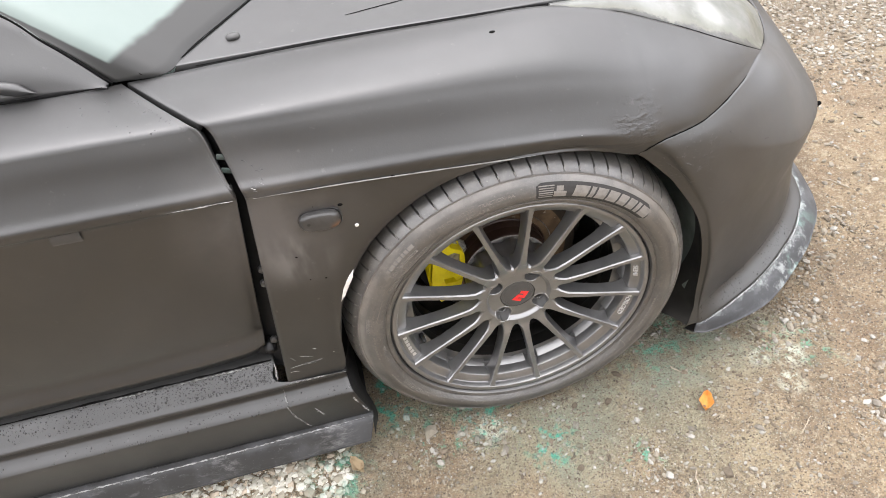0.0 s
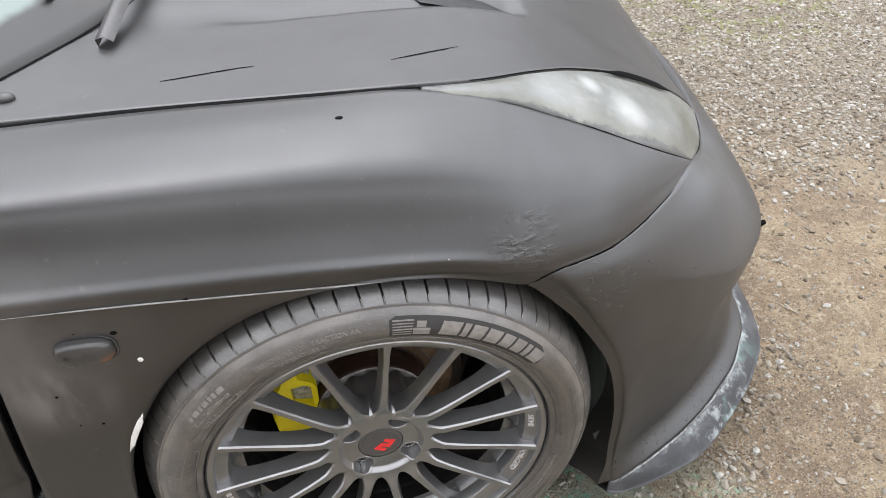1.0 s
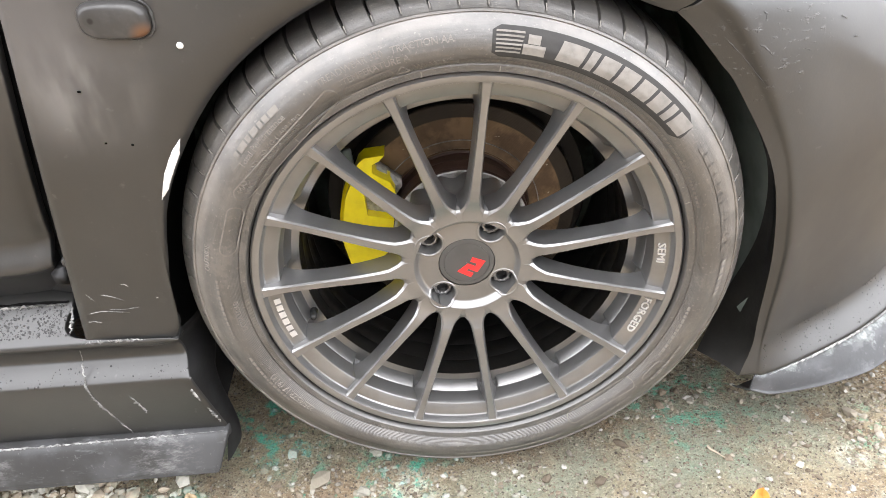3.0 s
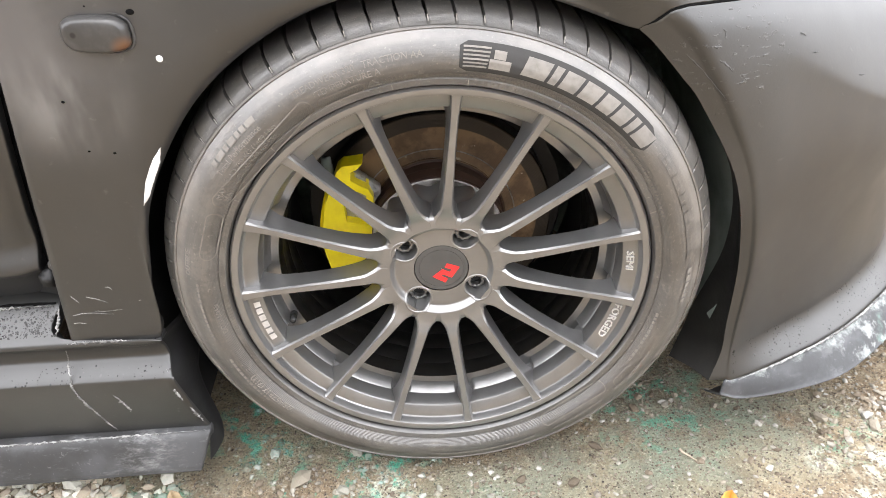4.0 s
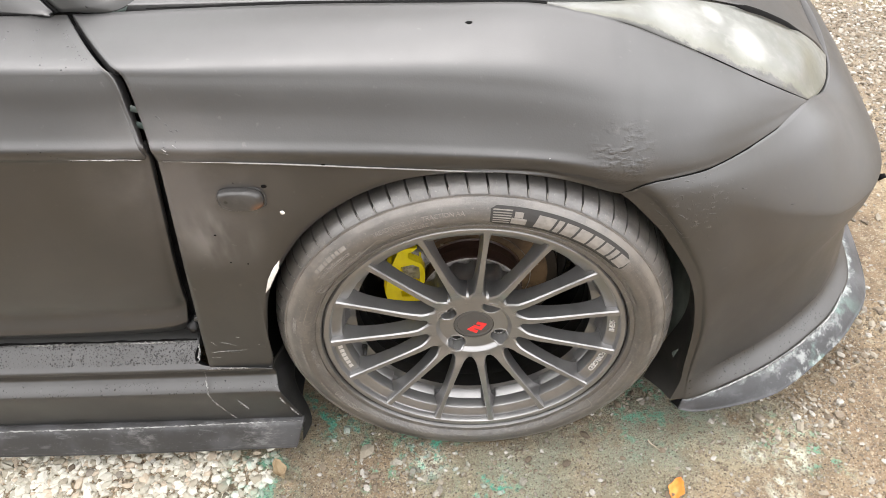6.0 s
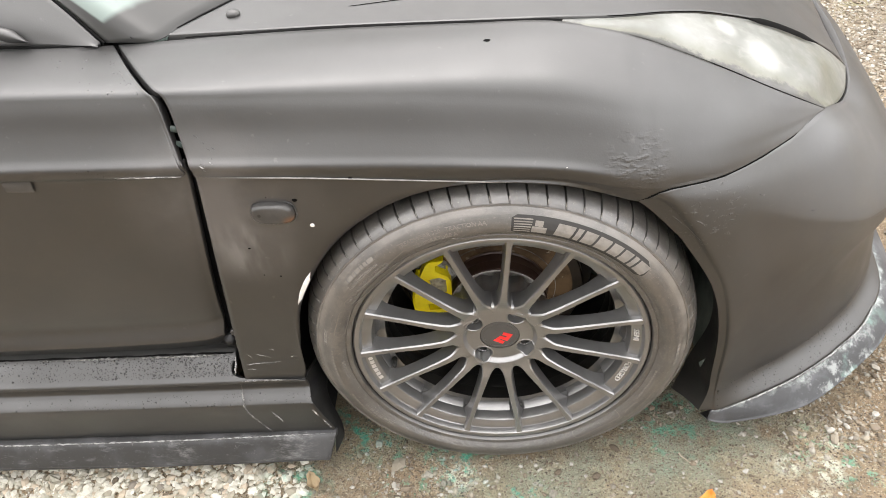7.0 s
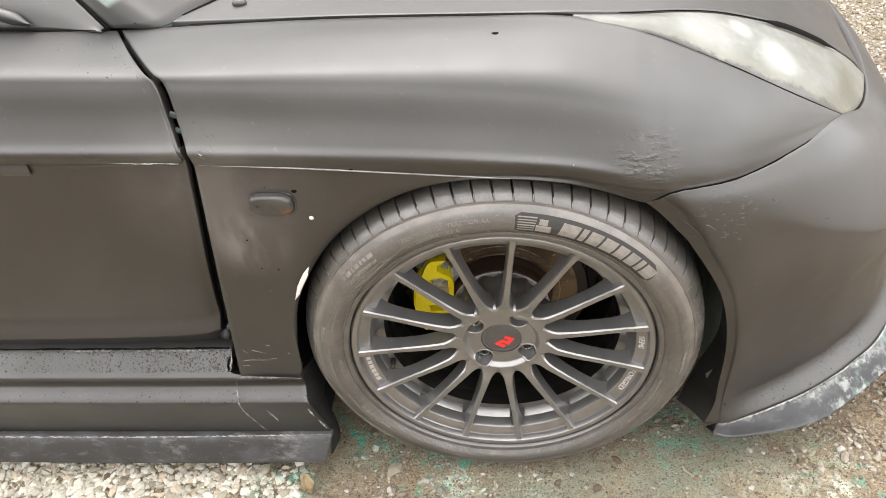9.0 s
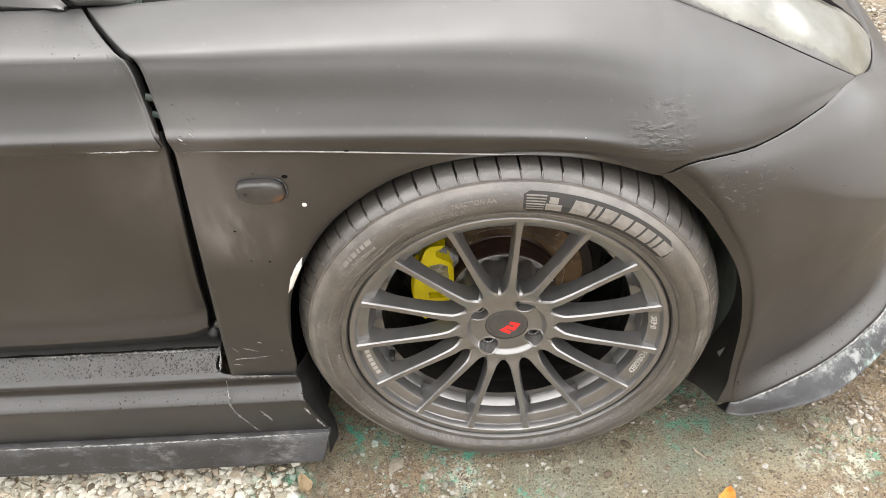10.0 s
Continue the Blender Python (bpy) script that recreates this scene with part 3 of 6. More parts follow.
# cross-sections of the wing from the bonnet gap down to the crease, (y, z) at some stations along the car
SECTIONS = (
    (-0.40, ((0.1880, 0.7860), (0.1000, 0.7910), (0.0420, 0.7905), (0.0280, 0.7760), (0.0140, 0.7400), (0.0000, 0.7120), (-0.0090, 0.6990), (-0.0060, 0.6840))),
    (-0.25, ((0.1840, 0.7880), (0.1100, 0.7900), (0.0480, 0.7825), (0.0300, 0.7640), (0.0140, 0.7270), (0.0000, 0.7020), (-0.0090, 0.6890), (-0.0060, 0.6720))),
    (-0.10, ((0.1720, 0.7880), (0.1100, 0.7870), (0.0520, 0.7735), (0.0320, 0.7520), (0.0140, 0.7150), (0.0000, 0.6910), (-0.0090, 0.6770), (-0.0050, 0.6560))),
    (0.02, ((0.1640, 0.7860), (0.1120, 0.7820), (0.0540, 0.7645), (0.0330, 0.7390), (0.0140, 0.7020), (0.0000, 0.6790), (-0.0090, 0.6670), (-0.0040, 0.6480))),
    (0.11, ((0.1580, 0.7820), (0.1100, 0.7740), (0.0540, 0.7525), (0.0320, 0.7250), (0.0140, 0.6900), (0.0010, 0.6660), (-0.0070, 0.6550), (-0.0040, 0.6400))),
    (0.20, ((0.1385, 0.7625), (0.0980, 0.7480), (0.0540, 0.7252), (0.0330, 0.7015), (0.0160, 0.6720), (0.0040, 0.6480), (-0.0020, 0.6320), (-0.0030, 0.6180))),
    (0.31, ((0.1385, 0.713), (0.110, 0.702), (0.086, 0.688), (0.066, 0.671), (0.049, 0.650), (0.038, 0.632), (0.032, 0.620), (0.029, 0.611))),
    (0.41, ((0.150, 0.658), (0.141, 0.652), (0.131, 0.644), (0.122, 0.635), (0.113, 0.625), (0.107, 0.617), (0.102, 0.611), (0.099, 0.607))),
    (0.494, ((0.181, 0.605), (0.181, 0.605), (0.1805, 0.6045), (0.1805, 0.6045), (0.180, 0.604), (0.180, 0.604), (0.180, 0.6035), (0.180, 0.6035))),
)


def section(x):
    """The wing's cross-section at x, by smooth blending of the stations."""
    xs = [s[0] for s in SECTIONS]
    x = min(max(x, xs[0]), xs[-1])
    i = max(1, min(len(xs) - 2, max(j for j in range(len(xs)) if xs[j] <= x + 1e-9)))
    i = min(i, len(xs) - 2)
    k = max(j for j in range(len(xs) - 1) if xs[j] <= x + 1e-9)
    f = (x - xs[k]) / (xs[k + 1] - xs[k])
    p = np.array(SECTIONS[k][1])
    q = np.array(SECTIONS[k + 1][1])
    a = np.array(SECTIONS[max(k - 1, 0)][1])
    d = np.array(SECTIONS[min(k + 2, len(xs) - 1)][1])
    m0, m1 = (q - a) / 2, (d - p) / 2
    if k == 0:
        m0 = q - p
    if k + 2 > len(xs) - 1:
        m1 = q - p
    return (2 * f ** 3 - 3 * f ** 2 + 1) * p + (f ** 3 - 2 * f ** 2 + f) * m0 + (3 * f ** 2 - 2 * f ** 3) * q + (f ** 3 - f ** 2) * m1


# lower edge of the wing: sill, round the arch, along the bumper seam to the headlamp's corner
WING_X = (-0.383, -0.33, -0.28, -0.23, -0.17, -0.10, -0.02, 0.09, 0.17, 0.205, 0.235, 0.32, 0.42, 0.494)
WING_LOW = (
    (-0.432, -0.003, 0.258), (-0.337, -0.001, 0.256), (-0.318, -0.001, 0.35), (-0.293, 0.0, 0.445), (-0.226, 0.006, 0.545),
    (-0.13, 0.008, 0.612), (-0.03, 0.006, 0.638), (0.09, 0.006, 0.627), (0.193, 0.008, 0.589), (0.2125, 0.0042, 0.5995), (0.237, 0.0, 0.611),
    (0.317, 0.030, 0.6065), (0.425, 0.108, 0.6045), (0.494, 0.180, 0.603),
)


def wing_low(i):
    """Lower edge of the wing; past the arch it runs on in line with the panel above."""
    if 10 <= i <= 12:
        above, edge = section(WING_X[i])[6:8]
        y, z = edge + (edge - above) * 0.35
        return (WING_X[i], float(y), float(z))
    return WING_LOW[i]


REAR_SHIFT = (-0.135, -0.078, -0.036, -0.018, -0.010, -0.004, -0.001, 0.0)


def wing_rows():
    rows = [[] for _ in range(12)]
    for s, x0 in enumerate(WING_X):
        fade = max(0.0, 1 - s / 4.0)
        for r in range(8):
            x = x0 + REAR_SHIFT[r] * fade
            if r < 3 and s >= 8:
                x = x0 + (0.0, 0.0, 0.0)[r]
            y, z = section(x0 if s else -0.4)[r]
            rows[r].append((x, y, z))
        k = np.array(rows[7][-1])
        low = np.array(wing_low(s))
        for r, f in ((8, 0.06), (9, 0.5), (10, 0.84), (11, 1.0)):
            p = k * (1 - f) + low * f
            if r == 8:
                p[1] = k[1] + (0.004 if s < 7 else 0.001) if s < 10 else p[1]
            if r == 9 and s in (1, 2, 3, 4, 5):
                p[1] -= 0.004
            if r == 10 and 1 < s < 8:
                p[1] -= 0.005
            rows[r].append(tuple(p))
    return rows


def build_wing():
    g = loft(wing_rows(), 150, 84)
    ob = panel("front_wing", g, M_PAINT, CAR, "", (0, -1, 0.6), 0.016, "tbl")
    far = g.copy()
    far[..., 1] = 1.7 - far[..., 1]
    car_part(panel("front_wing", far, M_PAINT, CAR, "", (0, 1, 0.6), 0.016, "tbl"))
    return car_part(ob)


build_wing()

# bonnet: its outer edge runs along the gap and then over the top of the headlamp
HOOD_EDGE = (
    (-0.455, 0.204, 0.789), (-0.36, 0.196, 0.790), (-0.2, 0.187, 0.790), (-0.05, 0.175, 0.789), (0.095, 0.170, 0.785), (0.18, 0.180, 0.776),
    (0.26, 0.212, 0.761), (0.34, 0.257, 0.733), (0.43, 0.305, 0.691), (0.52, 0.345, 0.638), (0.58, 0.374, 0.593), (0.616, 0.397, 0.556),
)


def build_bonnet():
    edge = np.array(HOOD_EDGE)
    rows = [edge]
    for f, y, rise in ((0.1, 0.24, 0.008), (0.3, 0.36, 0.016), (0.42, 0.42, 0.030), (0.7, 0.6, 0.042), (1.0, 0.85, 0.05)):
        row = edge.copy()
        k = len(edge)
        for i in range(k):
            back = (i / (k - 1))
            y0 = edge[i, 1]
            row[i, 1] = max(y, y0 + f * (0.85 - y0))
            top = (row[i, 1] - y0) / 0.66
            lift = rise * min(1.0, 0.3 + top * 1.2) * (1 - 0.55 * back)
            row[i, 2] = edge[i, 2] + lift
            # the rear edge sweeps forward towards the middle, the nose bows out
            row[i, 0] = edge[i, 0] + (1 - back) ** 2 * 0.33 * min(1, (row[i, 1] - y0) / 0.4) + back ** 3 * 0.07 * top
        rows.append(row)
    rows = np.array(rows)
    g = loft(rows, 130, 96)

    def ease(v):
        v = np.clip(v, 0.0, 1.0)
        return v * v * (3 - 2 * v)

    # sunken panel towards the middle of the bonnet
    g[..., 2] -= 0.013 * ease((g[..., 1] - 0.372) / 0.022) * ease((g[..., 0] + 0.16) / 0.14) * ease((0.315 - g[..., 0]) / 0.035)
    car_part(panel("bonnet", g, M_PAINT, CAR, "matt black bonnet with hairline cracks", (0, 0, 1), 0.014))
    far = g.copy()
    far[..., 1] = 1.7 - far[..., 1]
    car_part(panel("bonnet", far, M_PAINT, CAR, "", (0, 0, 1), 0.014))
    return g


BONNET = build_bonnet()


def on_grid(g, x, y):
    """The height of a sheet at a place of the plan."""
    d = (g[..., 0] - x) ** 2 + (g[..., 1] - y) ** 2
    i = np.unravel_index(d.argmin(), d.shape)
    return float(g[i][2])


def wing_joint(i):
    """The bumper's upper edge, just below the wing's lower one."""
    x, y, z = wing_low(i)
    return (x + 0.0005, y - 0.0002, z - 0.0027)


# bumper: curves from the arch round to the middle of the nose
BUMPER_ROWS = (
    ((0.196, 0.0092, 0.5885), wing_joint(10), wing_joint(11), wing_joint(12), (0.4965, 0.1832, 0.6020), (0.578, 0.292, 0.553), (0.622, 0.395, 0.551), (0.655, 0.58, 0.555), (0.665, 0.85, 0.556)),
    ((0.215, 0.0095, 0.571), (0.256, 0.000, 0.588), (0.332, 0.0255, 0.586), (0.449, 0.0905, 0.557), (0.540, 0.160, 0.550), (0.618, 0.275, 0.517), (0.665, 0.393, 0.513), (0.70, 0.6, 0.513), (0.71, 0.85, 0.513)),
    ((0.245, 0.009, 0.537), (0.275, -0.001, 0.56), (0.343, 0.0215, 0.563), (0.471, 0.0725, 0.497), (0.579, 0.1305, 0.450), (0.683, 0.2425, 0.421), (0.738, 0.375, 0.413), (0.775, 0.6, 0.41), (0.785, 0.85, 0.41)),
    ((0.268, 0.0065, 0.508), (0.300, -0.001, 0.515), (0.352, 0.0180, 0.530), (0.477, 0.0690, 0.470), (0.586, 0.1305, 0.424), (0.692, 0.240, 0.395), (0.750, 0.370, 0.387), (0.785, 0.6, 0.382), (0.795, 0.85, 0.382)),
    ((0.318, 0.004, 0.420), (0.342, 0.002, 0.425), (0.388, 0.0185, 0.430), (0.481, 0.0675, 0.412), (0.587, 0.1345, 0.382), (0.684, 0.238, 0.364), (0.742, 0.366, 0.36), (0.782, 0.6, 0.36), (0.792, 0.85, 0.36)),
    ((0.342, 0.008, 0.318), (0.362, 0.004, 0.318), (0.403, 0.030, 0.318), (0.484, 0.078, 0.318), (0.578, 0.142, 0.32), (0.665, 0.234, 0.325), (0.72, 0.356, 0.325), (0.77, 0.6, 0.325), (0.78, 0.85, 0.325)),
    ((0.345, 0.008, 0.215), (0.365, 0.009, 0.205), (0.424, 0.044, 0.192), (0.504, 0.089, 0.190), (0.587, 0.146, 0.190), (0.670, 0.224, 0.192), (0.737, 0.342, 0.192), (0.78, 0.6, 0.22), (0.79, 0.85, 0.22)),
    ((0.345, 0.006, 0.172), (0.366, 0.010, 0.166), (0.425, 0.045, 0.160), (0.506, 0.0885, 0.158), (0.589, 0.1455, 0.158), (0.672, 0.2235, 0.16), (0.739, 0.3415, 0.16), (0.785, 0.6, 0.18), (0.795, 0.85, 0.18)),
    ((0.333, -0.002, 0.132), (0.372, 0.002, 0.128), (0.44, 0.029, 0.128), (0.525, 0.070, 0.128), (0.608, 0.125, 0.128), (0.692, 0.2, 0.128), (0.762, 0.32, 0.128), (0.80, 0.6, 0.128), (0.81, 0.85, 0.128)),
)
LIP_OUT = ((0.352, -0.006, 0.112), (0.385, -0.004, 0.102), (0.465, 0.012, 0.098), (0.54, 0.038, 0.098), (0.63, 0.1, 0.098), (0.722, 0.182, 0.098), (0.795, 0.3, 0.098), (0.84, 0.58, 0.098), (0.85, 0.85, 0.098))


def build_bumper():
    corner = wing_low(9)
    halves = [tuple((a + b) / 2 for a, b in zip(r[0], r[1])) for r in BUMPER_ROWS]
    halves[0] = (corner[0] + 0.0006, corner[1] - 0.0002, corner[2] - 0.0036)
    g = loft([(r[0], h, *r[1:]) for r, h in zip(BUMPER_ROWS, halves)], 130, 72)
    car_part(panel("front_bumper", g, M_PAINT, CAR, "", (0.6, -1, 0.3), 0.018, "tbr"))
    far = g.copy()
    far[..., 1] = 1.7 - far[..., 1]
    car_part(panel("front_bumper", far, M_PAINT, CAR, "", (0.6, 1, 0.3), 0.018, "tbl"))
    # the bumper's inner return beside the wheel
    edge = np.array([r[0] for r in BUMPER_ROWS])
    back = edge + np.array([(0.002, 0.008, 0.0)] * 4 + [(0.0, 0.014, 0.0), (-0.006, 0.028, 0.0), (-0.022, 0.052, -0.004), (-0.030, 0.056, -0.004), (-0.036, 0.05, 0.0)])
    car_part(panel("bumper_return", loft((edge, (edge + back) / 2 + np.array((0.003, 0, 0)), back), 50, 8), M_NEAR_BLACK, CAR, "black inner return of the bumper", (-1, 0, 0), 0.003, ""))
    # splitter lip under the bumper
    inner = np.array(BUMPER_ROWS[-1]) + np.array((0, 0.004, -0.001))
    inner[0] = (0.358, 0.0, 0.129)
    outer = np.array(LIP_OUT)
    mid = (inner + outer) / 2 + np.array((0, 0, 0.004))
    under = inner + np.array((-0.01, 0.03, -0.05))
    lip = loft((inner, mid, outer, outer * 0.999 + np.array((0, 0.001, -0.006)), under), 110, 26)
    car_part(panel("splitter_lip", lip, M_LIP, CAR, "scuffed blue-grey splitter lip with green dust", (0.5, -1, 0.6), 0.003, "l", uv=True))
    far = lip.copy()
    far[..., 1] = 1.7 - far[..., 1]
    car_part(panel("splitter_lip", far, M_LIP, CAR, "scuffed blue-grey splitter lip", (0.5, 1, 0.6), 0.003, "r", uv=True))
    seam = [(p[0], p[1] - 0.004, p[2] + 0.001) for p in BUMPER_ROWS[-1][1:7]]
    car_part(ribbon("rubbed_edge", seam, 0.0030, 0.0010, M_SCUFF, CAR, "white rubbed lower edge of the bumper", (0.35, -0.6, 0.6), 320, True, 0.6, 3))
    beads_on(g, 900, (0.2, 0.66), (0.825, 0.978), 21, 0.4, "dark beads of rain on the bumper")
    return g


BUMPER = build_bumper()


def build_seams():
    """Dark joints: bonnet to wing, and bumper to wing."""
    low = [(-0.42, 0.192, 0.7875)] + [(x, section(x)[0][0] + 0.0032, section(x)[0][1] + 0.0002) for x in (-0.33, -0.25, -0.17, -0.1, -0.03, 0.03, 0.09)] + [(0.108, 0.166, 0.7815)]
    car_part(ribbon("bonnet_gap", low, 0.0078, 0.0010, M_CRACK, CAR, "black gap between bonnet and wing", (0, -0.15, 1), 90))
    seam = [(p[0] + 0.0003, p[1] - 0.0002, p[2] - 0.0018) for p in (wing_low(i) for i in range(8, 14))]
    car_part(ribbon("bumper_joint", seam, 0.0022, 0.0004, M_CRACK, CAR, "cracked black joint above the bumper", (0.2, -1, 0.5), 90, True, 0.5, 6))


build_seams()


# headlamp between wing, bonnet and bumper
def build_headlamp():
    low = np.array([(0.108, 0.158, 0.7805), (0.15, 0.1435, 0.7735)] + [(x, section(x)[0][0] + 0.004, section(x)[0][1]) for x in (0.21, 0.27, 0.33, 0.39, 0.45)] + [(0.499, 0.187, 0.602)])
    end = np.array([(0.499, 0.187, 0.602), (0.55, 0.255, 0.568), (0.587, 0.315, 0.556), (0.614, 0.386, 0.5575)])
    edge = spline(HOOD_EDGE[4:], 40)
    top = edge[np.linspace(1, 38, 8).astype(int)] + np.array((0, -0.003, -0.003))
    top[-1] = end[-1]
    rows = [low]
    for f, bulge in ((0.33, 0.012), (0.67, 0.012)):
        mid = low * (1 - f) + top * f + np.array((0.25, -0.6, 0.75)) * bulge * np.linspace(0.25, 1, 8)[:, None]
        mid[-1] = end[1] if f < 0.5 else end[2]
        rows.append(mid)
    rows.append(top)
    g = loft(rows, 60, 22)
    lamp = car_part(empty("headlamp", CAR))
    lamp.location = CAR_OFF
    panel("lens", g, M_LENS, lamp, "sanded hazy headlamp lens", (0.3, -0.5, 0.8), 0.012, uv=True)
    inner = g + np.array((-0.03, 0.03, -0.04))
    panel("housing", inner, M_BOWL, lamp, "pale lamp housing", (0.3, -0.5, 0.8), 0.01)
    for at, r in (((0.37, 0.2, 0.668), 0.042), ((0.49, 0.265, 0.60), 0.036)):
        bm = bmesh.new()
        bmesh.ops.create_uvsphere(bm, u_segments=24, v_segments=12, radius=r)
        bmesh.ops.scale(bm, vec=(1.2, 0.9, 0.55), verts=bm.verts)
        bmesh.ops.rotate(bm, cent=(0, 0, 0), matrix=Euler((0.5, 0.5, 0.3)).to_matrix(), verts=bm.verts)
        bmesh.ops.translate(bm, vec=Vector(at) + Vector((-0.012, 0.012, -0.02)), verts=bm.verts)
        part("reflector", bm, M_BOWL, lamp, "bright reflector bowl")
    car_part(ribbon("lamp_gap", [(0.385, 0.274, 0.714), (0.44, 0.2975, 0.688), (0.49, 0.3185, 0.659), (0.535, 0.339, 0.629)], 0.011, 0.001, M_CRACK, CAR, "open black gap above the headlamp", (0.3, -0.5, 0.8), 50))
    for rim, wide in (([tuple(p) for p in low[3:]], 0.0013), ([tuple(p) for p in end], 0.0024), ([tuple(p + np.array((0, 0.002, 0.002))) for p in top[:5]], 0.0016)):
        car_part(ribbon("lamp_seal", rim, wide, 0.0008, M_CRACK, CAR, "thin dark seal round the headlamp", (0.3, -0.6, 0.7), 50))


build_headlamp()


# ---- door, sill, cabin ----
def build_door():
    rows = []
    sec = SECTIONS[0][1]
    shift = REAR_SHIFT
    low = ((-0.002, 0.675), (0.0, 0.6), (0.002, 0.5), (0.008, 0.42), (0.0135, 0.39), (0.0125, 0.378), (0.0055, 0.360), (0.006, 0.351), (0.022, 0.338), (0.036, 0.318), (0.05, 0.288))
    for r, (y, z) in enumerate(sec):
        x = -0.383 + shift[r] - (0.0075 + 0.006 * math.sin(math.pi * min(1.0, (r + 0.5) / 7.0)))
        f = max(0.0, (r - 3) / 4.0)
        rows.append([(x - 0.007 * f, y + 0.010 * f, z), (x - 0.030, y, z + 0.001), (-0.62, y - 0.004, z + 0.012), (-0.9, y - 0.006, z + 0.024), (-1.6, y, z + 0.045)])
    for y, z in low:
        x = -0.3915 - (0.684 - z) * 0.152
        bent = 0.008 + 0.007 * min(1.0, max(0.0, (0.675 - z) / 0.33))
        rows.append([(x - 0.006, y + bent, z), (x - 0.045, y + bent * 0.25, z), (-0.62, y - 0.002, z + 0.01 * (z - 0.28) / 0.4), (-0.9, y - 0.003, z + 0.02 * (z - 0.28) / 0.4), (-1.6, y, z + 0.03 * (z - 0.28) / 0.4)])
    g = loft(rows, 120, 80)
    car_part(panel("door", g, M_PAINT, CAR, "matt black door with wet specks", (0, -1, 0.4), 0.02))
    far = g.copy()
    far[..., 1] = 1.7 - far[..., 1]
    car_part(panel("door", far, M_PAINT, CAR, "matt black door", (0, 1, 0.4), 0.02))
    # tape scrap and chips
    car_part(ribbon("tape_scrap", [(-0.645, -0.006, 0.686), (-0.606, -0.006, 0.684)], 0.019, 0.0015, M_MARKER, CAR, "small grey tape scrap on the door", (0, -1, 0), 6, False))
    car_part(ribbon("edge_chips", [(-0.49, -0.0085, 0.691), (-0.45, -0.0085, 0.688), (-0.40, -0.0085, 0.686)], 0.0014, 0.0008, M_SCUFF, CAR, "chipped edge below the crease", (0, -1, 0.2), 40, True, 0.8, 5))
    return g


DOOR = build_door()


def build_sill():
    prof = ((0.06, 0.302), (0.030, 0.2945), (0.001, 0.269), (-0.006, 0.262), (-0.005, 0.256), (0.007, 0.245), (0.010, 0.228), (0.005, 0.2205), (-0.009, 0.209),
            (-0.0125, 0.201), (-0.010, 0.175), (-0.001, 0.125), (0.004, 0.104))
    rows = []
    for y, z in prof:
        x0 = -0.449 if z > 0.262 else -0.338 + max(0.0, 0.25 - z) * 0.19
        rows.append([(x0, y, z), (-0.6, y, z + 0.001), (-0.9, y - 0.001, z + 0.006), (-1.6, y, z + 0.015)])
    g = loft(rows, 90, 70)
    car_part(panel("sill", g, M_PAINT, CAR, "black side sill with a raised ridge", (0, -1, 0.5), 0.02))
    lip = []
    for y, z in ((0.008, 0.106), (-0.006, 0.103), (-0.016, 0.088), (-0.024, 0.068), (-0.026, 0.060), (-0.02, 0.056), (0.05, 0.07)):
        x0 = -0.308 - (0.106 - z) * 0.35
        lip.append([(x0, y, z), (-0.6, y - 0.004, z + 0.001), (-0.9, y - 0.004, z + 0.004), (-1.6, y, z + 0.01)])
    car_part(panel("sill_lip", loft(lip, 90, 26), M_SILL_LIP, CAR, "scuffed grey lip under the sill", (0, -1, 0.5), 0.012))
    car_part(ribbon("rubbed_edge", [(-0.312, -0.004, 0.1055), (-0.45, -0.006, 0.105), (-0.6, -0.009, 0.106), (-0.9, -0.010, 0.1085), (-1.3, -0.007, 0.112)], 0.0022, 0.0008, M_SCUFF, CAR,
                    "white rubbed upper edge of the sill lip", (0, -0.7, 0.7), 420, True, 0.8, 7))
    car_part(ribbon("panel_joint", [(-0.447, 0.0035, 0.246), (-0.448, -0.0125, 0.2), (-0.44, -0.0075, 0.16), (-0.425, 0.002, 0.108)], 0.0022, 0.001, M_SCUFF, CAR, "flaking filler joint", (0, -1, 0.1), 120, True, 1.6, 9))
    car_part(ribbon("panel_joint", [(-0.441, -0.005, 0.262), (-0.40, -0.006, 0.264), (-0.36, -0.005, 0.262)], 0.0028, 0.001, M_SCUFF, CAR, "flaking filler joint", (0, -1, 0.1), 80, True, 1.5, 10))
    for i, pts in enumerate((((-0.334, -0.0055, 0.215), (-0.331, -0.011, 0.19), (-0.326, -0.0095, 0.165)), ((-0.322, -0.0065, 0.15), (-0.317, -0.0035, 0.133), (-0.313, -0.001, 0.12)), ((-0.405, -0.0115, 0.185), (-0.398, -0.009, 0.165), (-0.394, -0.006, 0.15)))):
        car_part(ribbon("edge_chips", list(pts), 0.0022, 0.001, M_SCUFF, CAR, "white chips on the sill's corner", (0.3, -1, 0.1), 60, True, 1.8, 61 + i))
    # end of the sill towards the wheel
    ends = []
    for q, row in enumerate(rows[3:]):
        x, y, z = row[0]
        f = q / (len(rows) - 4)
        deep = 0.085 * (1 - f) ** 0.7 + 0.012
        ends.append([(x, y, z), (x + 0.012 * (1 - f) + 0.004, y + deep * 0.5, z - 0.004), (x + 0.022 - 0.012 * f, y + deep, z - 0.012 - 0.02 * f)])
    ends.append([(-0.313, -0.018, 0.064), (-0.310, -0.008, 0.062), (-0.308, 0.002, 0.06)])
    car_part(panel("sill_end", loft(ends, 16, 44), M_DARK, CAR, "dark closed end of the sill with scuffed paint", (1, 0, 0), 0.003, "r"))
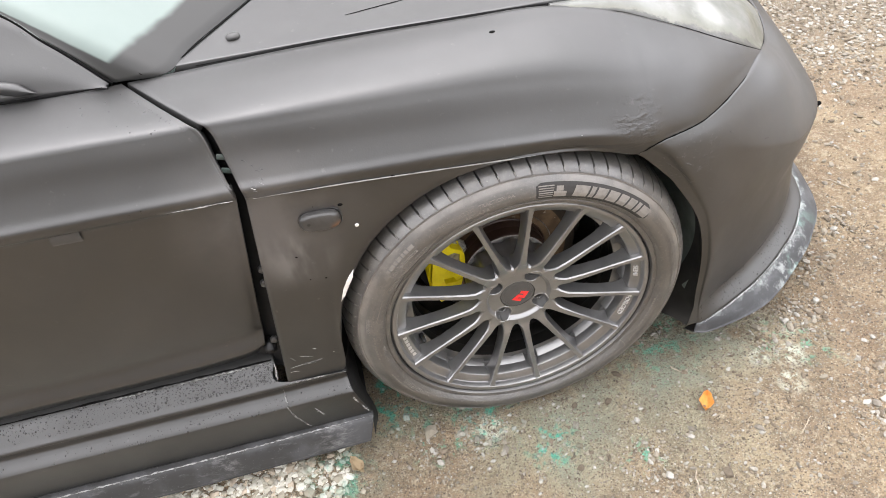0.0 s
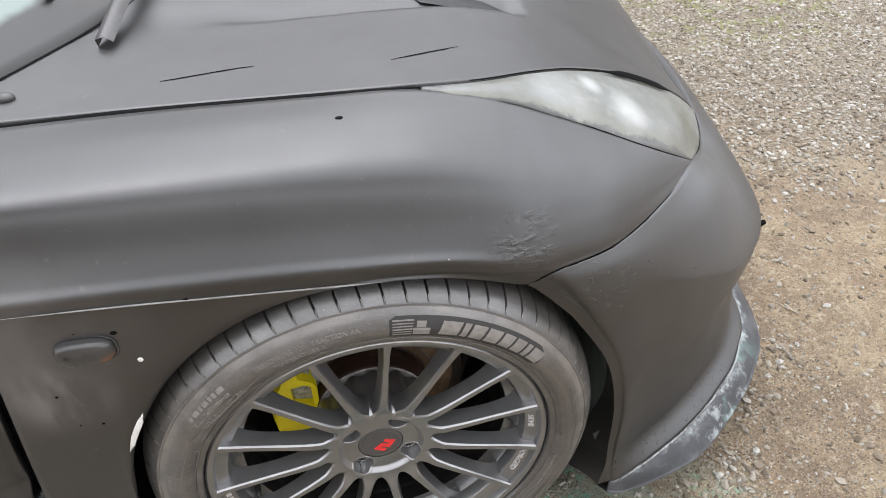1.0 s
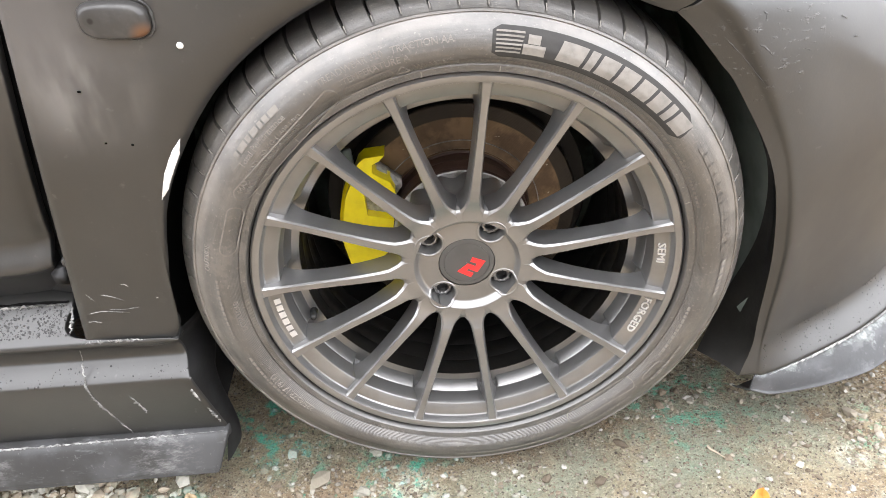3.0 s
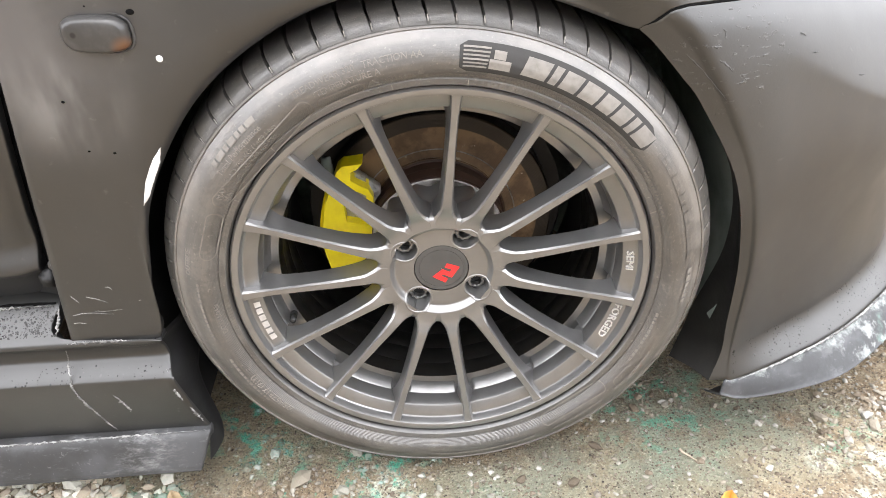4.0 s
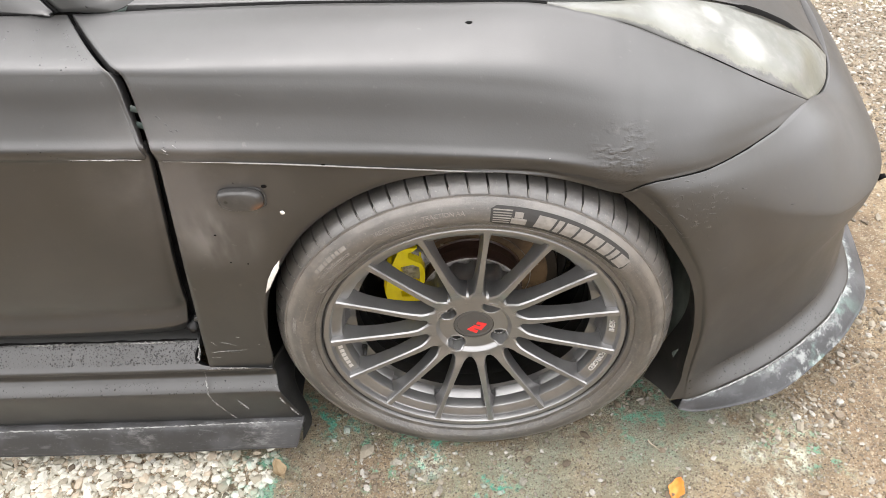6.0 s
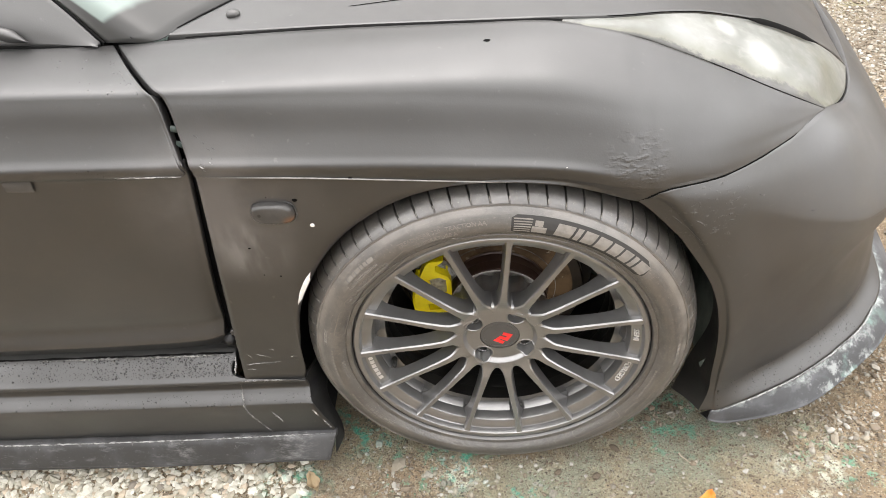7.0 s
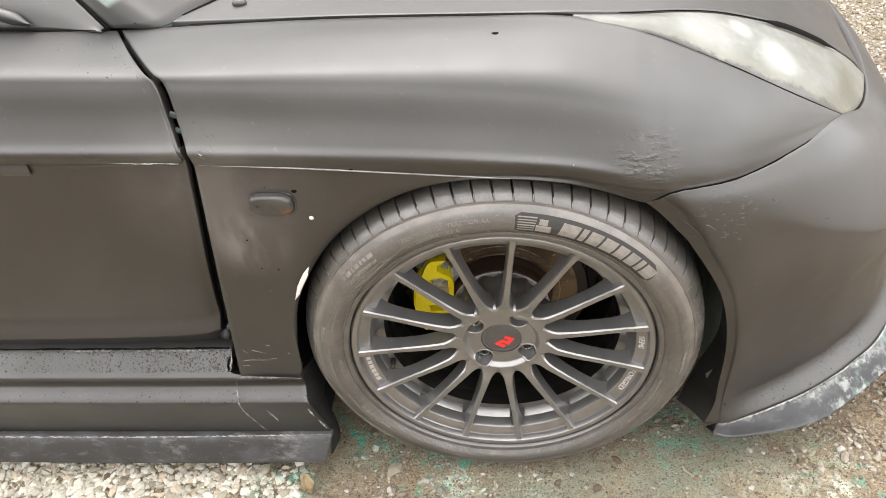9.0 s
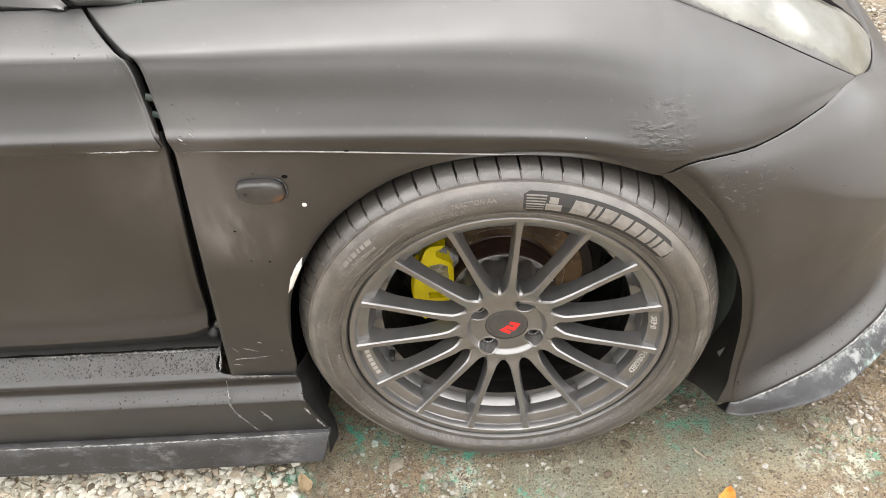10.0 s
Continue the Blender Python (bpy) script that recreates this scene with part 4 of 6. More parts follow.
    # wet specks on the flat step and along the ridge
    beads_on(g, 2600, (0.0, 0.75), (0.088, 0.163), 4, 0.75, "dark beads of rain on the step")
    beads_on(g, 500, (0.0, 0.75), (0.59, 0.70), 5, 0.45, "dark beads of rain on the ridge")
    beads_on(DOOR, 260, (0.08, 0.45), (0.02, 0.14), 6, 0.15, "beads of rain on the door")
    beads_on(DOOR, 160, (0.1, 0.5), (0.33, 0.42), 7, 0.1, "beads of rain on the door")
    # dark joint under the door and its flaked paint
    car_part(ribbon("door_gap", [(-0.452, 0.031, 0.2965), (-0.62, 0.031, 0.2975), (-0.9, 0.030, 0.3025), (-1.3, 0.03, 0.308)], 0.0028, 0.0012, M_CRACK, CAR, "black gap under the door", (0, -0.7, 0.7), 120, False, 0.5, 12))
    car_part(ribbon("flaked_edge", [(-0.455, 0.028, 0.2945), (-0.55, 0.028, 0.2948), (-0.68, 0.028, 0.297), (-0.8, 0.028, 0.299)], 0.0022, 0.0016, M_SCUFF, CAR, "flaked paint edge of the step", (0, -0.7, 0.7), 260, True, 1.5, 13))
    car_part(ribbon("flaked_edge", [(-0.4495, 0.029, 0.2945), (-0.4485, 0.015, 0.283), (-0.4495, 0.002, 0.271)], 0.003, 0.0012, M_SCUFF, CAR, "flaked paint end of the step", (0, -0.7, 0.7), 60, True, 1.2, 14))


build_sill()


def build_cabin():
    pillar = ((-0.535, 0.190, 0.790), (-0.604, 0.220, 0.853), (-0.70, 0.257, 0.926), (-1.1, 0.37, 1.13))
    rear = BONNET[:, 0]
    base = [(-0.535, 0.188, 0.7885), (-0.462, 0.189, 0.7885)] + [tuple(rear[i] + np.array((-0.004, 0.002, 0.001))) for i in (14, 29, 43, 67, 95)]
    k = len(base)
    rows = []
    for f in (0.0, 0.33, 0.66, 1.0):
        row = []
        for i in range(k):
            b = np.array(base[i])
            u = i / (k - 1)
            t = np.array((-1.1 + 0.06 * u, 0.37 + 0.48 * u, 1.13 + 0.03 * u))
            p = b * (1 - f) + t * f
            p[2] += 0.05 * f * (1 - f) * 2
            row.append(p)
        row[0] = np.array(spline(pillar, 4)[int(round(f * 3))])
        rows.append(row)
    g = loft(rows, 60, 50)
    car_part(panel("windscreen", g, M_SCREEN, CAR, "windscreen under pale masking film, grey at its edges", (0.5, 0, 1), 0.01, uv=True))
    far = g.copy()
    far[..., 1] = 1.7 - far[..., 1]
    car_part(panel("windscreen", far, M_SCREEN, CAR, "windscreen under pale masking film, grey at its edges", (0.5, 0, 1), 0.01, uv=True))
    # gap along the screen pillar, and the sail panel below it
    gap = [(x - 0.002, y - 0.004, z + 0.001) for x, y, z in pillar]
    car_part(ribbon("pillar_gap", gap, 0.0035, 0.001, M_CRACK, CAR, "black rubber gap along the screen pillar", (-0.2, -0.7, 0.7), 60, False))
    tri = [[(-0.545, 0.180, 0.790), (-0.65, 0.172, 0.803), (-0.78, 0.165, 0.815), (-1.2, 0.165, 0.83)],
           [(-0.5465, 0.1835, 0.7915), (-0.655, 0.190, 0.838), (-0.80, 0.21, 0.88), (-1.2, 0.26, 0.97)],
           [tuple(np.array(pillar[0]) + (-0.008, -0.004, 0.002)), tuple(np.array(pillar[1]) + (-0.003, -0.005, 0)), tuple(np.array(pillar[2]) + (-0.002, -0.005, 0)), tuple(np.array(pillar[3]) + (0, -0.005, 0))]]
    car_part(panel("sail_panel", loft(tri, 40, 16), M_PAINT, CAR, "black panel below the screen pillar", (0, -1, 0.6), 0.01))
    belt = [(-0.55, 0.176, 0.7925), (-0.65, 0.166, 0.804), (-0.78, 0.16, 0.815), (-1.2, 0.16, 0.832)]
    car_part(ribbon("belt_seal", belt, 0.005, 0.0015, M_CRACK, CAR, "black weather seal at the top of the door", (0, -0.5, 0.9), 50))
    # rubber wedge and washer jet at the foot of the screen
    for foot in ([(-0.53, 0.226, 0.803), (-0.512, 0.205, 0.7985), (-0.494, 0.186, 0.7945)], [(-0.528, 0.228, 0.803), (-0.505, 0.212, 0.799), (-0.478, 0.193, 0.7935)]):
        car_part(ribbon("rubber_wedge", foot, 0.003, 0.0015, M_CRACK, CAR, "torn rubber wedge at the foot of the screen", (0, -0.3, 1), 16))
    line = [(-0.476, 0.192, 0.792)] + [tuple(rear[i] + np.array((0, 0, 0.0005))) for i in (5, 12, 22, 34, 48, 67)]
    car_part(ribbon("cowl_gap", line, 0.0030, 0.0012, M_CRACK, CAR, "thin gap at the rear of the bonnet", (0, 0, 1), 60))
    bm = bmesh.new()
    bmesh.ops.create_uvsphere(bm, u_segments=16, v_segments=8, radius=0.011)
    bmesh.ops.scale(bm, vec=(1.0, 0.8, 0.55), verts=bm.verts)
    bmesh.ops.translate(bm, vec=(-0.362, 0.246, on_grid(BONNET, -0.36, 0.246) + 0.002), verts=bm.verts)
    car_part(part("washer_jet", bm, M_MARKER, CAR, "small black washer jet"))
    # rounded weather trim where the mirror stands
    roll = [(-0.632, 0.168, 0.808), (-0.67, 0.168, 0.826), (-0.73, 0.168, 0.846), (-0.85, 0.165, 0.87)]
    car_part(ribbon("mirror_trim", roll, 0.018, 0.010, M_PAINT, CAR, "rounded grey trim at the mirror's foot", (0, -0.8, 0.6), 30))
    # wiper arm lying at the foot of the screen
    wiper = car_part(empty("wiper", CAR))
    wiper.location = CAR_OFF
    arm = [(x, y, on_grid(BONNET, x, y) + lift) for x, y, lift in ((-0.262, 0.352, 0.004), (-0.25, 0.40, 0.016), (-0.232, 0.46, 0.026), (-0.22, 0.56, 0.03))]
    ribbon("wiper_arm", arm, 0.024, 0.012, M_MARKER, wiper, "grey dusty wiper arm", (-0.5, -0.4, 1), 30, False)
    blade = [(-0.335, 0.44, 0.835), (-0.31, 0.50, 0.845), (-0.26, 0.62, 0.86)]
    ribbon("wiper_blade", blade, 0.008, 0.014, M_DARK, wiper, "black wiper blade", (-0.3, -0.2, 1), 24, False)


build_cabin()


# ---- wheel housing ----
def build_housing():
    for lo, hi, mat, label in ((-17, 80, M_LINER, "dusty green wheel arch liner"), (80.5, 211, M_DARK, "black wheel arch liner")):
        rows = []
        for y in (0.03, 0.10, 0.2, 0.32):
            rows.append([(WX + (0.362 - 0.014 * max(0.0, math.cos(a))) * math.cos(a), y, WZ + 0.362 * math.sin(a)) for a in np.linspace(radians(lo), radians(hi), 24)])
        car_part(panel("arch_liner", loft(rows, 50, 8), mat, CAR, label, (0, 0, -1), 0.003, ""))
    rows = []
    for r in (0.03, 0.2, 0.365):
        rows.append([(WX + r * math.cos(a), 0.32, WZ + r * math.sin(a)) for a in np.linspace(radians(-38), radians(218), 40)])
    car_part(panel("arch_wall", loft(rows, 60, 8), M_ARCH, CAR, "black inner wall of the wheel arch with green dust", (0, -1, 0), 0.003, ""))
    # structure behind the open door gap
    jamb = [[(-0.40, 0.03, 0.77), (-0.43, 0.09, 0.776), (-0.52, 0.18, 0.776)], [(-0.39, 0.025, 0.6), (-0.45, 0.05, 0.6), (-0.6, 0.06, 0.6)], [(-0.41, 0.03, 0.42), (-0.46, 0.05, 0.42), (-0.62, 0.06, 0.42)],
            [(-0.43, 0.03, 0.27), (-0.48, 0.05, 0.27), (-0.64, 0.09, 0.27)]]
    car_part(panel("door_jamb", loft(jamb, 20, 30), M_DARK, CAR, "black door jamb behind the gap", (0, -1, 0), 0.003, ""))
    for z in (0.735, 0.712):
        car_part(ribbon("jamb_streak", [(-0.405, 0.022, z + 0.006), (-0.385, 0.02, z)], 0.008, 0.001, M_ARCH, CAR, "green paint streak in the gap", (0, -1, 0.3), 5, False))
    hinge = bmesh.new()
    bmesh.ops.create_cube(hinge, size=1.0, matrix=Matrix.LocRotScale((-0.442, 0.03, 0.338), None, (0.02, 0.03, 0.02)))
    bmesh.ops.bevel(hinge, geom=hinge.edges[:], offset=0.004, segments=2, affect="EDGES")
    car_part(part("door_hinge", hinge, M_DARK, CAR, "dull black hinge block"))
    for z in (0.52, 0.49, 0.355):
        bolt = bmesh.new()
        bmesh.ops.create_cone(bolt, cap_ends=True, segments=6, radius1=0.008, radius2=0.007, depth=0.008, matrix=Matrix.Translation((-0.405 - (0.52 - z) * 0.16, 0.024, z)) @ Matrix.Rotation(radians(90), 4, "X"))
        bmesh.ops.bevel(bolt, geom=bolt.edges[:], offset=0.001, segments=1, affect="EDGES")
        car_part(part("hinge_bolt", bolt, M_MARKER, CAR, "grey hinge bolt in the door gap"))


build_housing()


# ---- wheel ----
def ring_strip(name, prof, parent, material, label="", n=180, at=None):
    """A body of revolution about the wheel's axle; prof: (radius, y) from the outside in."""
    verts, faces = [], []
    k = len(prof)
    for i in range(n):
        a = 2 * math.pi * i / n
        for r, y in prof:
            verts.append((r * math.cos(a), y, r * math.sin(a)))
    for i in range(n):
        for j in range(k - 1):
            a, b = i * k + j, ((i + 1) % n) * k + j
            faces.append((a, a + 1, b + 1, b))
    ob = mesh_object(name, verts, faces, material, parent, label)
    ob.data.set_sharp_from_angle(angle=radians(28))
    return ob


def text_mesh(body, size, depth):
    cu = bpy.data.curves.new("lettering", "FONT")
    cu.body = body
    cu.size = size
    cu.extrude = depth
    cu.resolution_u = 2
    ob = bpy.data.objects.new("lettering", cu)
    scene.collection.objects.link(ob)
    bpy.context.view_layer.update()
    me = bpy.data.meshes.new_from_object(ob)
    bpy.data.objects.remove(ob)
    bpy.data.curves.remove(cu)
    v = np.array([x.co[:] for x in me.vertices])
    f = [tuple(p.vertices) for p in me.polygons]
    bpy.data.meshes.remove(me)
    return v, f


def bent_text(name, body, start, radius, size, face_y, parent, material, depth=0.0006, stretch=1.0, inward=False, label=""):
    """Raised lettering that follows a circle about the axle, reading clockwise (or from the outside, when inward)."""
    v, f = text_mesh(body, size, depth)
    x0 = v[:, 0].min()
    out = []
    for x, y, z in v:
        s = (x - x0) * stretch
        if inward:
            r = radius - y
            a = radians(start) + s / radius
        else:
            r = radius + y
            a = radians(start) - s / radius
        out.append((r * math.cos(a), face_y(r) - 0.0002 - z, r * math.sin(a)))
    return mesh_object(name, out, f, material, parent, label, False)


TYRE = ((0.231, 0.012), (0.2352, 0.004), (0.2362, 0.0000), (0.2372, -0.0060), (0.2392, -0.0092), (0.2450, -0.0104), (0.2465, -0.0094), (0.2525, -0.0150), (0.259, -0.0180), (0.267, -0.0180), (0.2755, -0.0150),
        (0.2838, -0.0098), (0.2905, -0.0042), (0.2915, -0.0050), (0.2935, -0.0042), (0.2943, -0.0018), (0.299, 0.0025), (0.3035, 0.0085), (0.307, 0.0145),
        (0.3105, 0.024), (0.313, 0.036), (0.3145, 0.05), (0.3155, 0.07), (0.316, 0.1), (0.3155, 0.14), (0.313, 0.172), (0.305, 0.2), (0.285, 0.214), (0.255, 0.214), (0.231, 0.2))


def tyre_y(r):
    for (r0, y0), (r1, y1) in zip(TYRE, TYRE[1:]):
        if r0 <= r <= r1:
            return y0 + (y1 - y0) * (r - r0) / (r1 - r0)
    return -0.01


def rim_y(r):
    """Face of the rim's sunken band."""
    return 0.0068 + (0.2225 - r) * 0.3


def build_tyre(wheel):
    pitch, sub = 72, 16
    n = pitch * sub
    k = len(TYRE)
    verts, faces = [], []
    for i in range(n):
        for j, (r, y) in enumerate(TYRE):
            a = 2 * math.pi * i / n
            phase = (i % sub)
            if 16 <= j <= 25:
                # slanting shoulder slots, shallow at their tips
                depth = min(1.0, (j - 15.4) / 3.0) * 0.009
                if phase == 0 or (phase == 1 and j >= 21):
                    r -= depth
                    y += depth * (0.8 if j < 20 else 0.2)
                a += 0.012 * max(0, j - 15) / 3.0
            verts.append((r * math.cos(a), y, r * math.sin(a)))
    for i in range(n):
        for j in range(k - 1):
            a, b = i * k + j, ((i + 1) % n) * k + j
            faces.append((a, a + 1, b + 1, b))
    tyre = mesh_object("tyre", verts, faces, M_RUBBER, wheel, "worn black tyre with scuffed sidewall")
    tyre.data.set_sharp_from_angle(angle=radians(32))
    # pale worn tips of the slots
    tv, tf = [], []
    for i in range(pitch):
        a0 = 2 * math.pi * (i * sub + 0.2) / n
        b = len(tv)
        for r, da in ((0.2962, 0.000), (0.3012, 0.0025)):
            for w in (-0.0019, 0.0019):
                tv.append((r * math.cos(a0 + da + w), tyre_y(r) - 0.0007, r * math.sin(a0 + da + w)))
        tf.append((b, b + 1, b + 3, b + 2))
    tagged(mesh_object("slot_tip", tv, tf, M_MARK, wheel), "pale worn tips of the tread slots", kind="stuff")
    # dark moulded name panel with plain raised bars
    for lo, hi, ra, rb, mat, lift, label in ((38.0, 84.5, 0.2555, 0.2825, M_PANEL, 0.0006, "dark moulded panel on the sidewall"),):
        pv, pf = [], []
        steps = 60
        for i in range(steps + 1):
            a = radians(lo + (hi - lo) * i / steps)
            trim = 0.006 * max(0.0, 1 - i / 3.0) + 0.004 * max(0.0, (i - steps + 2) / 2.0)
            for q in range(13):
                r = ra + trim + (rb - ra - 2 * trim) * q / 12
                pv.append((r * math.cos(a), tyre_y(r) - lift, r * math.sin(a)))
        for i in range(steps):
            for q in range(12):
                b = i * 13 + q
                pf.append((b, b + 1, b + 14, b + 13))
        mesh_object("name_panel", pv, pf, mat, wheel, label)

    def bar(lo, hi, ra, rb, slant=0.0, name="name_bar", mat=None, lift=0.0016):
        bv, bf = [], []
        n = 10
        for i in range(5):
            for q in range(n + 1):
                r = ra + (rb - ra) * q / n
                a = radians(lo + (hi - lo) * i / 4 + slant * (q / n - 0.5))
                bv.append((r * math.cos(a), tyre_y(r) - lift, r * math.sin(a)))
        for i in range(4):
            for q in range(n):
                b = i * (n + 1) + q
                bf.append((b, b + 1, b + n + 2, b + n + 1))
        mesh_object(name, bv, bf, mat or M_MARK, wheel)

    at = 71.5
    for width in (5.2, 1.7, 3.9, 4.1, 3.5, 3.3, 1.7, 4.3):
        bar(at - width, at, 0.2608, 0.2782, -0.9, mat=M_NAME)
        at -= width + 0.75
    for q in range(6):
        r = 0.2605 + q * 0.0034
        bar(79.0 - q * 0.1, 83.8, r, r + 0.0016, 0.0, "panel_stripe", M_NAME)
    bar(74.2, 78.6, 0.2605, 0.2695, 0.0, "panel_shape", M_NAME)
    bar(75.4, 77.8, 0.2700, 0.2775, 0.0, "panel_shape", M_NAME)
    # small moulded sidewall lettering
    for body, start, r, size, inward in (
        ("TREADWEAR 320   TRACTION AA", 119.0, 0.2695, 0.0085, False), ("TEMPERATURE A", 114.5, 0.2598, 0.0085, False), ("WARNING", 100.0, 0.2488, 0.0075, False),
        ("EXTRA LOAD", 189.0, 0.251, 0.0068, False), ("OUTSIDE", 171.0, 0.2745, 0.008, False), ("225/45ZR17 (91Y)", 221.0, 0.254, 0.0095, False),
        ("MAX LOAD 750 KG (1609 LBS)", 148.5, 0.2562, 0.0078, False), ("MAX PRESS 340 KPA (50 PSI)", 148.5, 0.2488, 0.0076, False), ("Total Performance", 143.0, 0.2655, 0.0090, False),
    ):
        bent_text("sidewall_lettering", body, start, r, size, tyre_y, wheel, M_NAME, 0.0005, 1.0, inward)
    # thin moulded outlines round the lettering, and the warning triangle
    def outline(lo, hi, ra, rb, w=0.0007):
        rc, ang = (ra + rb) / 2, (hi - lo) / 2 - math.degrees((rb - ra) / 2 / ra)
        loop = []
        for q in range(48):
            t = 2 * math.pi * q / 48
            loop.append(((lo + hi) / 2 + math.copysign(ang, math.cos(t)) + math.degrees(math.cos(t) * (rb - ra) / 2 / rc), rc + math.sin(t) * (rb - ra) / 2))
        bv, bf = [], []
        for q, (deg, r) in enumerate(loop):
            for k in (-1, 1):
                rr = r + k * w * (r - rc) / (rb - ra) * 2
                aa = radians(deg + k * math.degrees(w / rc) * math.cos(2 * math.pi * q / 48))
                bv.append((rr * math.cos(aa), tyre_y(rr) - 0.0010, rr * math.sin(aa)))
            p = (q + 1) % 48
            bf.append((2 * q, 2 * q + 1, 2 * p + 1, 2 * p))
        mesh_object("moulded_outline", bv, bf, M_NAME, wheel, "", False)

    outline(116.5, 150.5, 0.2468, 0.2645)
    outline(104.5, 115.5, 0.2466, 0.2566)
    outline(152.5, 166.0, 0.2480, 0.2640)
    outline(-62.0, -40.0, 0.2440, 0.2590)
    outline(-38.0, -30.0, 0.2560, 0.2700)
    for d0, r0, d1, r1 in ((101.0, 0.2490, 104.0, 0.2490), (101.0, 0.2490, 102.5, 0.2562), (104.0, 0.2490, 102.5, 0.2562)):
        bv = []
        for deg, r in ((d0, r0), (d1, r1)):
            for k in (-0.0005, 0.0005):
                bv.append(((r + k) * math.cos(radians(deg) + k * 2), tyre_y(r) - 0.0010, (r + k) * math.sin(radians(deg) + k * 2)))
        mesh_object("triangle_line", bv, [(0, 1, 3, 2)], M_NAME, wheel, "", False)
    # unreadable moulded lines as plain bars
    rng = random.Random(8)
    for lo, hi, r, h in ((128, 142, 0.2745, 0.006), (4, 33, 0.2705, 0.0086), (17, 60, 0.2495, 0.0022), (62, 98, 0.2495, 0.002), (-8, 2, 0.2735, 0.006), (-40, -24, 0.265, 0.004),
                         (-60, -44, 0.2655, 0.004), (-95, -66, 0.2655, 0.004), (-134, -104, 0.2685, 0.009), (226, 240, 0.2745, 0.0085), (196, 214, 0.2620, 0.003), (172, 190, 0.2660, 0.003), (-30, -12, 0.2515, 0.003)):
        a = hi
        while a > lo + 0.8:
            w = rng.uniform(0.7, 2.2) * h / 0.006 + 0.2
            w = min(w, 2.6)
            bar(max(a - w, lo), a, r, r + h, 0.0, "moulded_bar", M_RUBBER if h > 0.008 else M_NAME, 0.0010)
            a -= w + 0.45
    return tyre


def build_rim(wheel):
    lip = ((0.2335, 0.012), (0.236, 0.003), (0.2355, -0.003), (0.233, -0.0056), (0.229, -0.0056), (0.2262, -0.0044), (0.2250, -0.0015), (0.2240, 0.0055), (0.2225, 0.0068))
    # sunken band, step and inner ledge; beside each spoke the ledge stops short and leaves a notch
    ledge = ((0.2092, 0.0108), (0.2078, 0.0120), (0.2066, 0.0150), (0.2045, 0.0300), (0.2030, 0.0318), (0.1980, 0.0455), (0.1890, 0.0468))
    notch = ((0.2092, 0.0108), (0.2078, 0.0120), (0.2068, 0.0150), (0.2062, 0.0300), (0.2058, 0.0360), (0.2050, 0.0440), (0.1890, 0.0464))
    verts, faces = [], []
    n, k = 720, len(lip) + len(ledge)
    for i in range(n):
        deg = 360.0 * i / n
        off = abs((deg - 84.2) % 24.0 - 12.0)
        m = min(1.0, max(0.0, (off - 8.6) / 0.5))
        for r, y in lip + tuple((a[0] + (b[0] - a[0]) * m, a[1] + (b[1] - a[1]) * m) for a, b in zip(ledge, notch)):
            verts.append((r * math.cos(radians(deg)), y, r * math.sin(radians(deg))))
    for i in range(n):
        for j in range(k - 1):
            a, b = i * k + j, ((i + 1) % n) * k + j
            faces.append((a, a + 1, b + 1, b))
    rim = mesh_object("rim", verts, faces, M_RIM, wheel, "gunmetal alloy rim with notched pockets")
    rim.data.set_sharp_from_angle(angle=radians(24))
    ring_strip("barrel", ((0.1892, 0.0460), (0.1880, 0.055), (0.1872, 0.066), (0.1880, 0.070), (0.1862, 0.074), (0.1858, 0.096), (0.1870, 0.099), (0.1852, 0.103), (0.1850, 0.126), (0.1862, 0.129), (0.1848, 0.133), (0.1850, 0.2), (0.195, 0.21)), wheel, M_NEAR_BLACK, "near-black inner barrel")
    # 15 spokes
    stations = ((0.060, 0.0152, 0.0152, 0.0192, 0.055), (0.0690, 0.0150, 0.0153, 0.0188, 0.055), (0.0733, 0.0130, 0.0140, 0.0182, 0.055), (0.077, 0.0104, 0.0119, 0.0172, 0.053), (0.083, 0.0081, 0.0098, 0.0150, 0.048),
                (0.092, 0.0067, 0.0084, 0.0118, 0.042), (0.12, 0.0055, 0.0070, 0.0082, 0.034), (0.16, 0.0047, 0.0062, 0.0048, 0.029), (0.190, 0.0045, 0.0068, 0.0020, 0.029), (0.207, 0.0048, 0.0110, 0.0000, 0.031), (0.2225, 0.0060, 0.0130, -0.0026, 0.028), (0.228, 0.0076, 0.013, -0.0044, 0.02))
    ctrl = np.array(stations)
    dense = spline(ctrl, 40)
    verts, faces = [], []
    for r, top, low, y0, y1 in dense:
        for x, y in ((-low, y1), (-top * 1.04, y0 + 0.010), (-top, y0 + 0.0026), (-top * 0.72, y0), (top * 0.72, y0), (top, y0 + 0.0026), (top * 1.04, y0 + 0.010), (low, y1)):
            verts.append((x, y, r))
    k = 8
    for i in range(len(dense) - 1):
        for q in range(k):
            a, b = i * k + q, i * k + (q + 1) % k
            faces.append((a, b, b + k, a + k))
    me = bpy.data.meshes.new("spoke")
    me.from_pydata([tuple(map(float, v)) for v in verts], [], faces)
    me.materials.append(M_RIM)
    bmx = bmesh.new()
    bmx.from_mesh(me)
    bmesh.ops.recalc_face_normals(bmx, faces=bmx.faces[:])
    bmx.to_mesh(me)
    bmx.free()
    me.polygons.foreach_set("use_smooth", [True] * len(me.polygons))
    me.set_sharp_from_angle(angle=radians(22))
    for s in range(15):
        ob = new("spoke", me)
        ob.parent = wheel
        ob.matrix_local = Matrix.Rotation(radians(90 - 84.2 + 24 * s), 4, "Y")
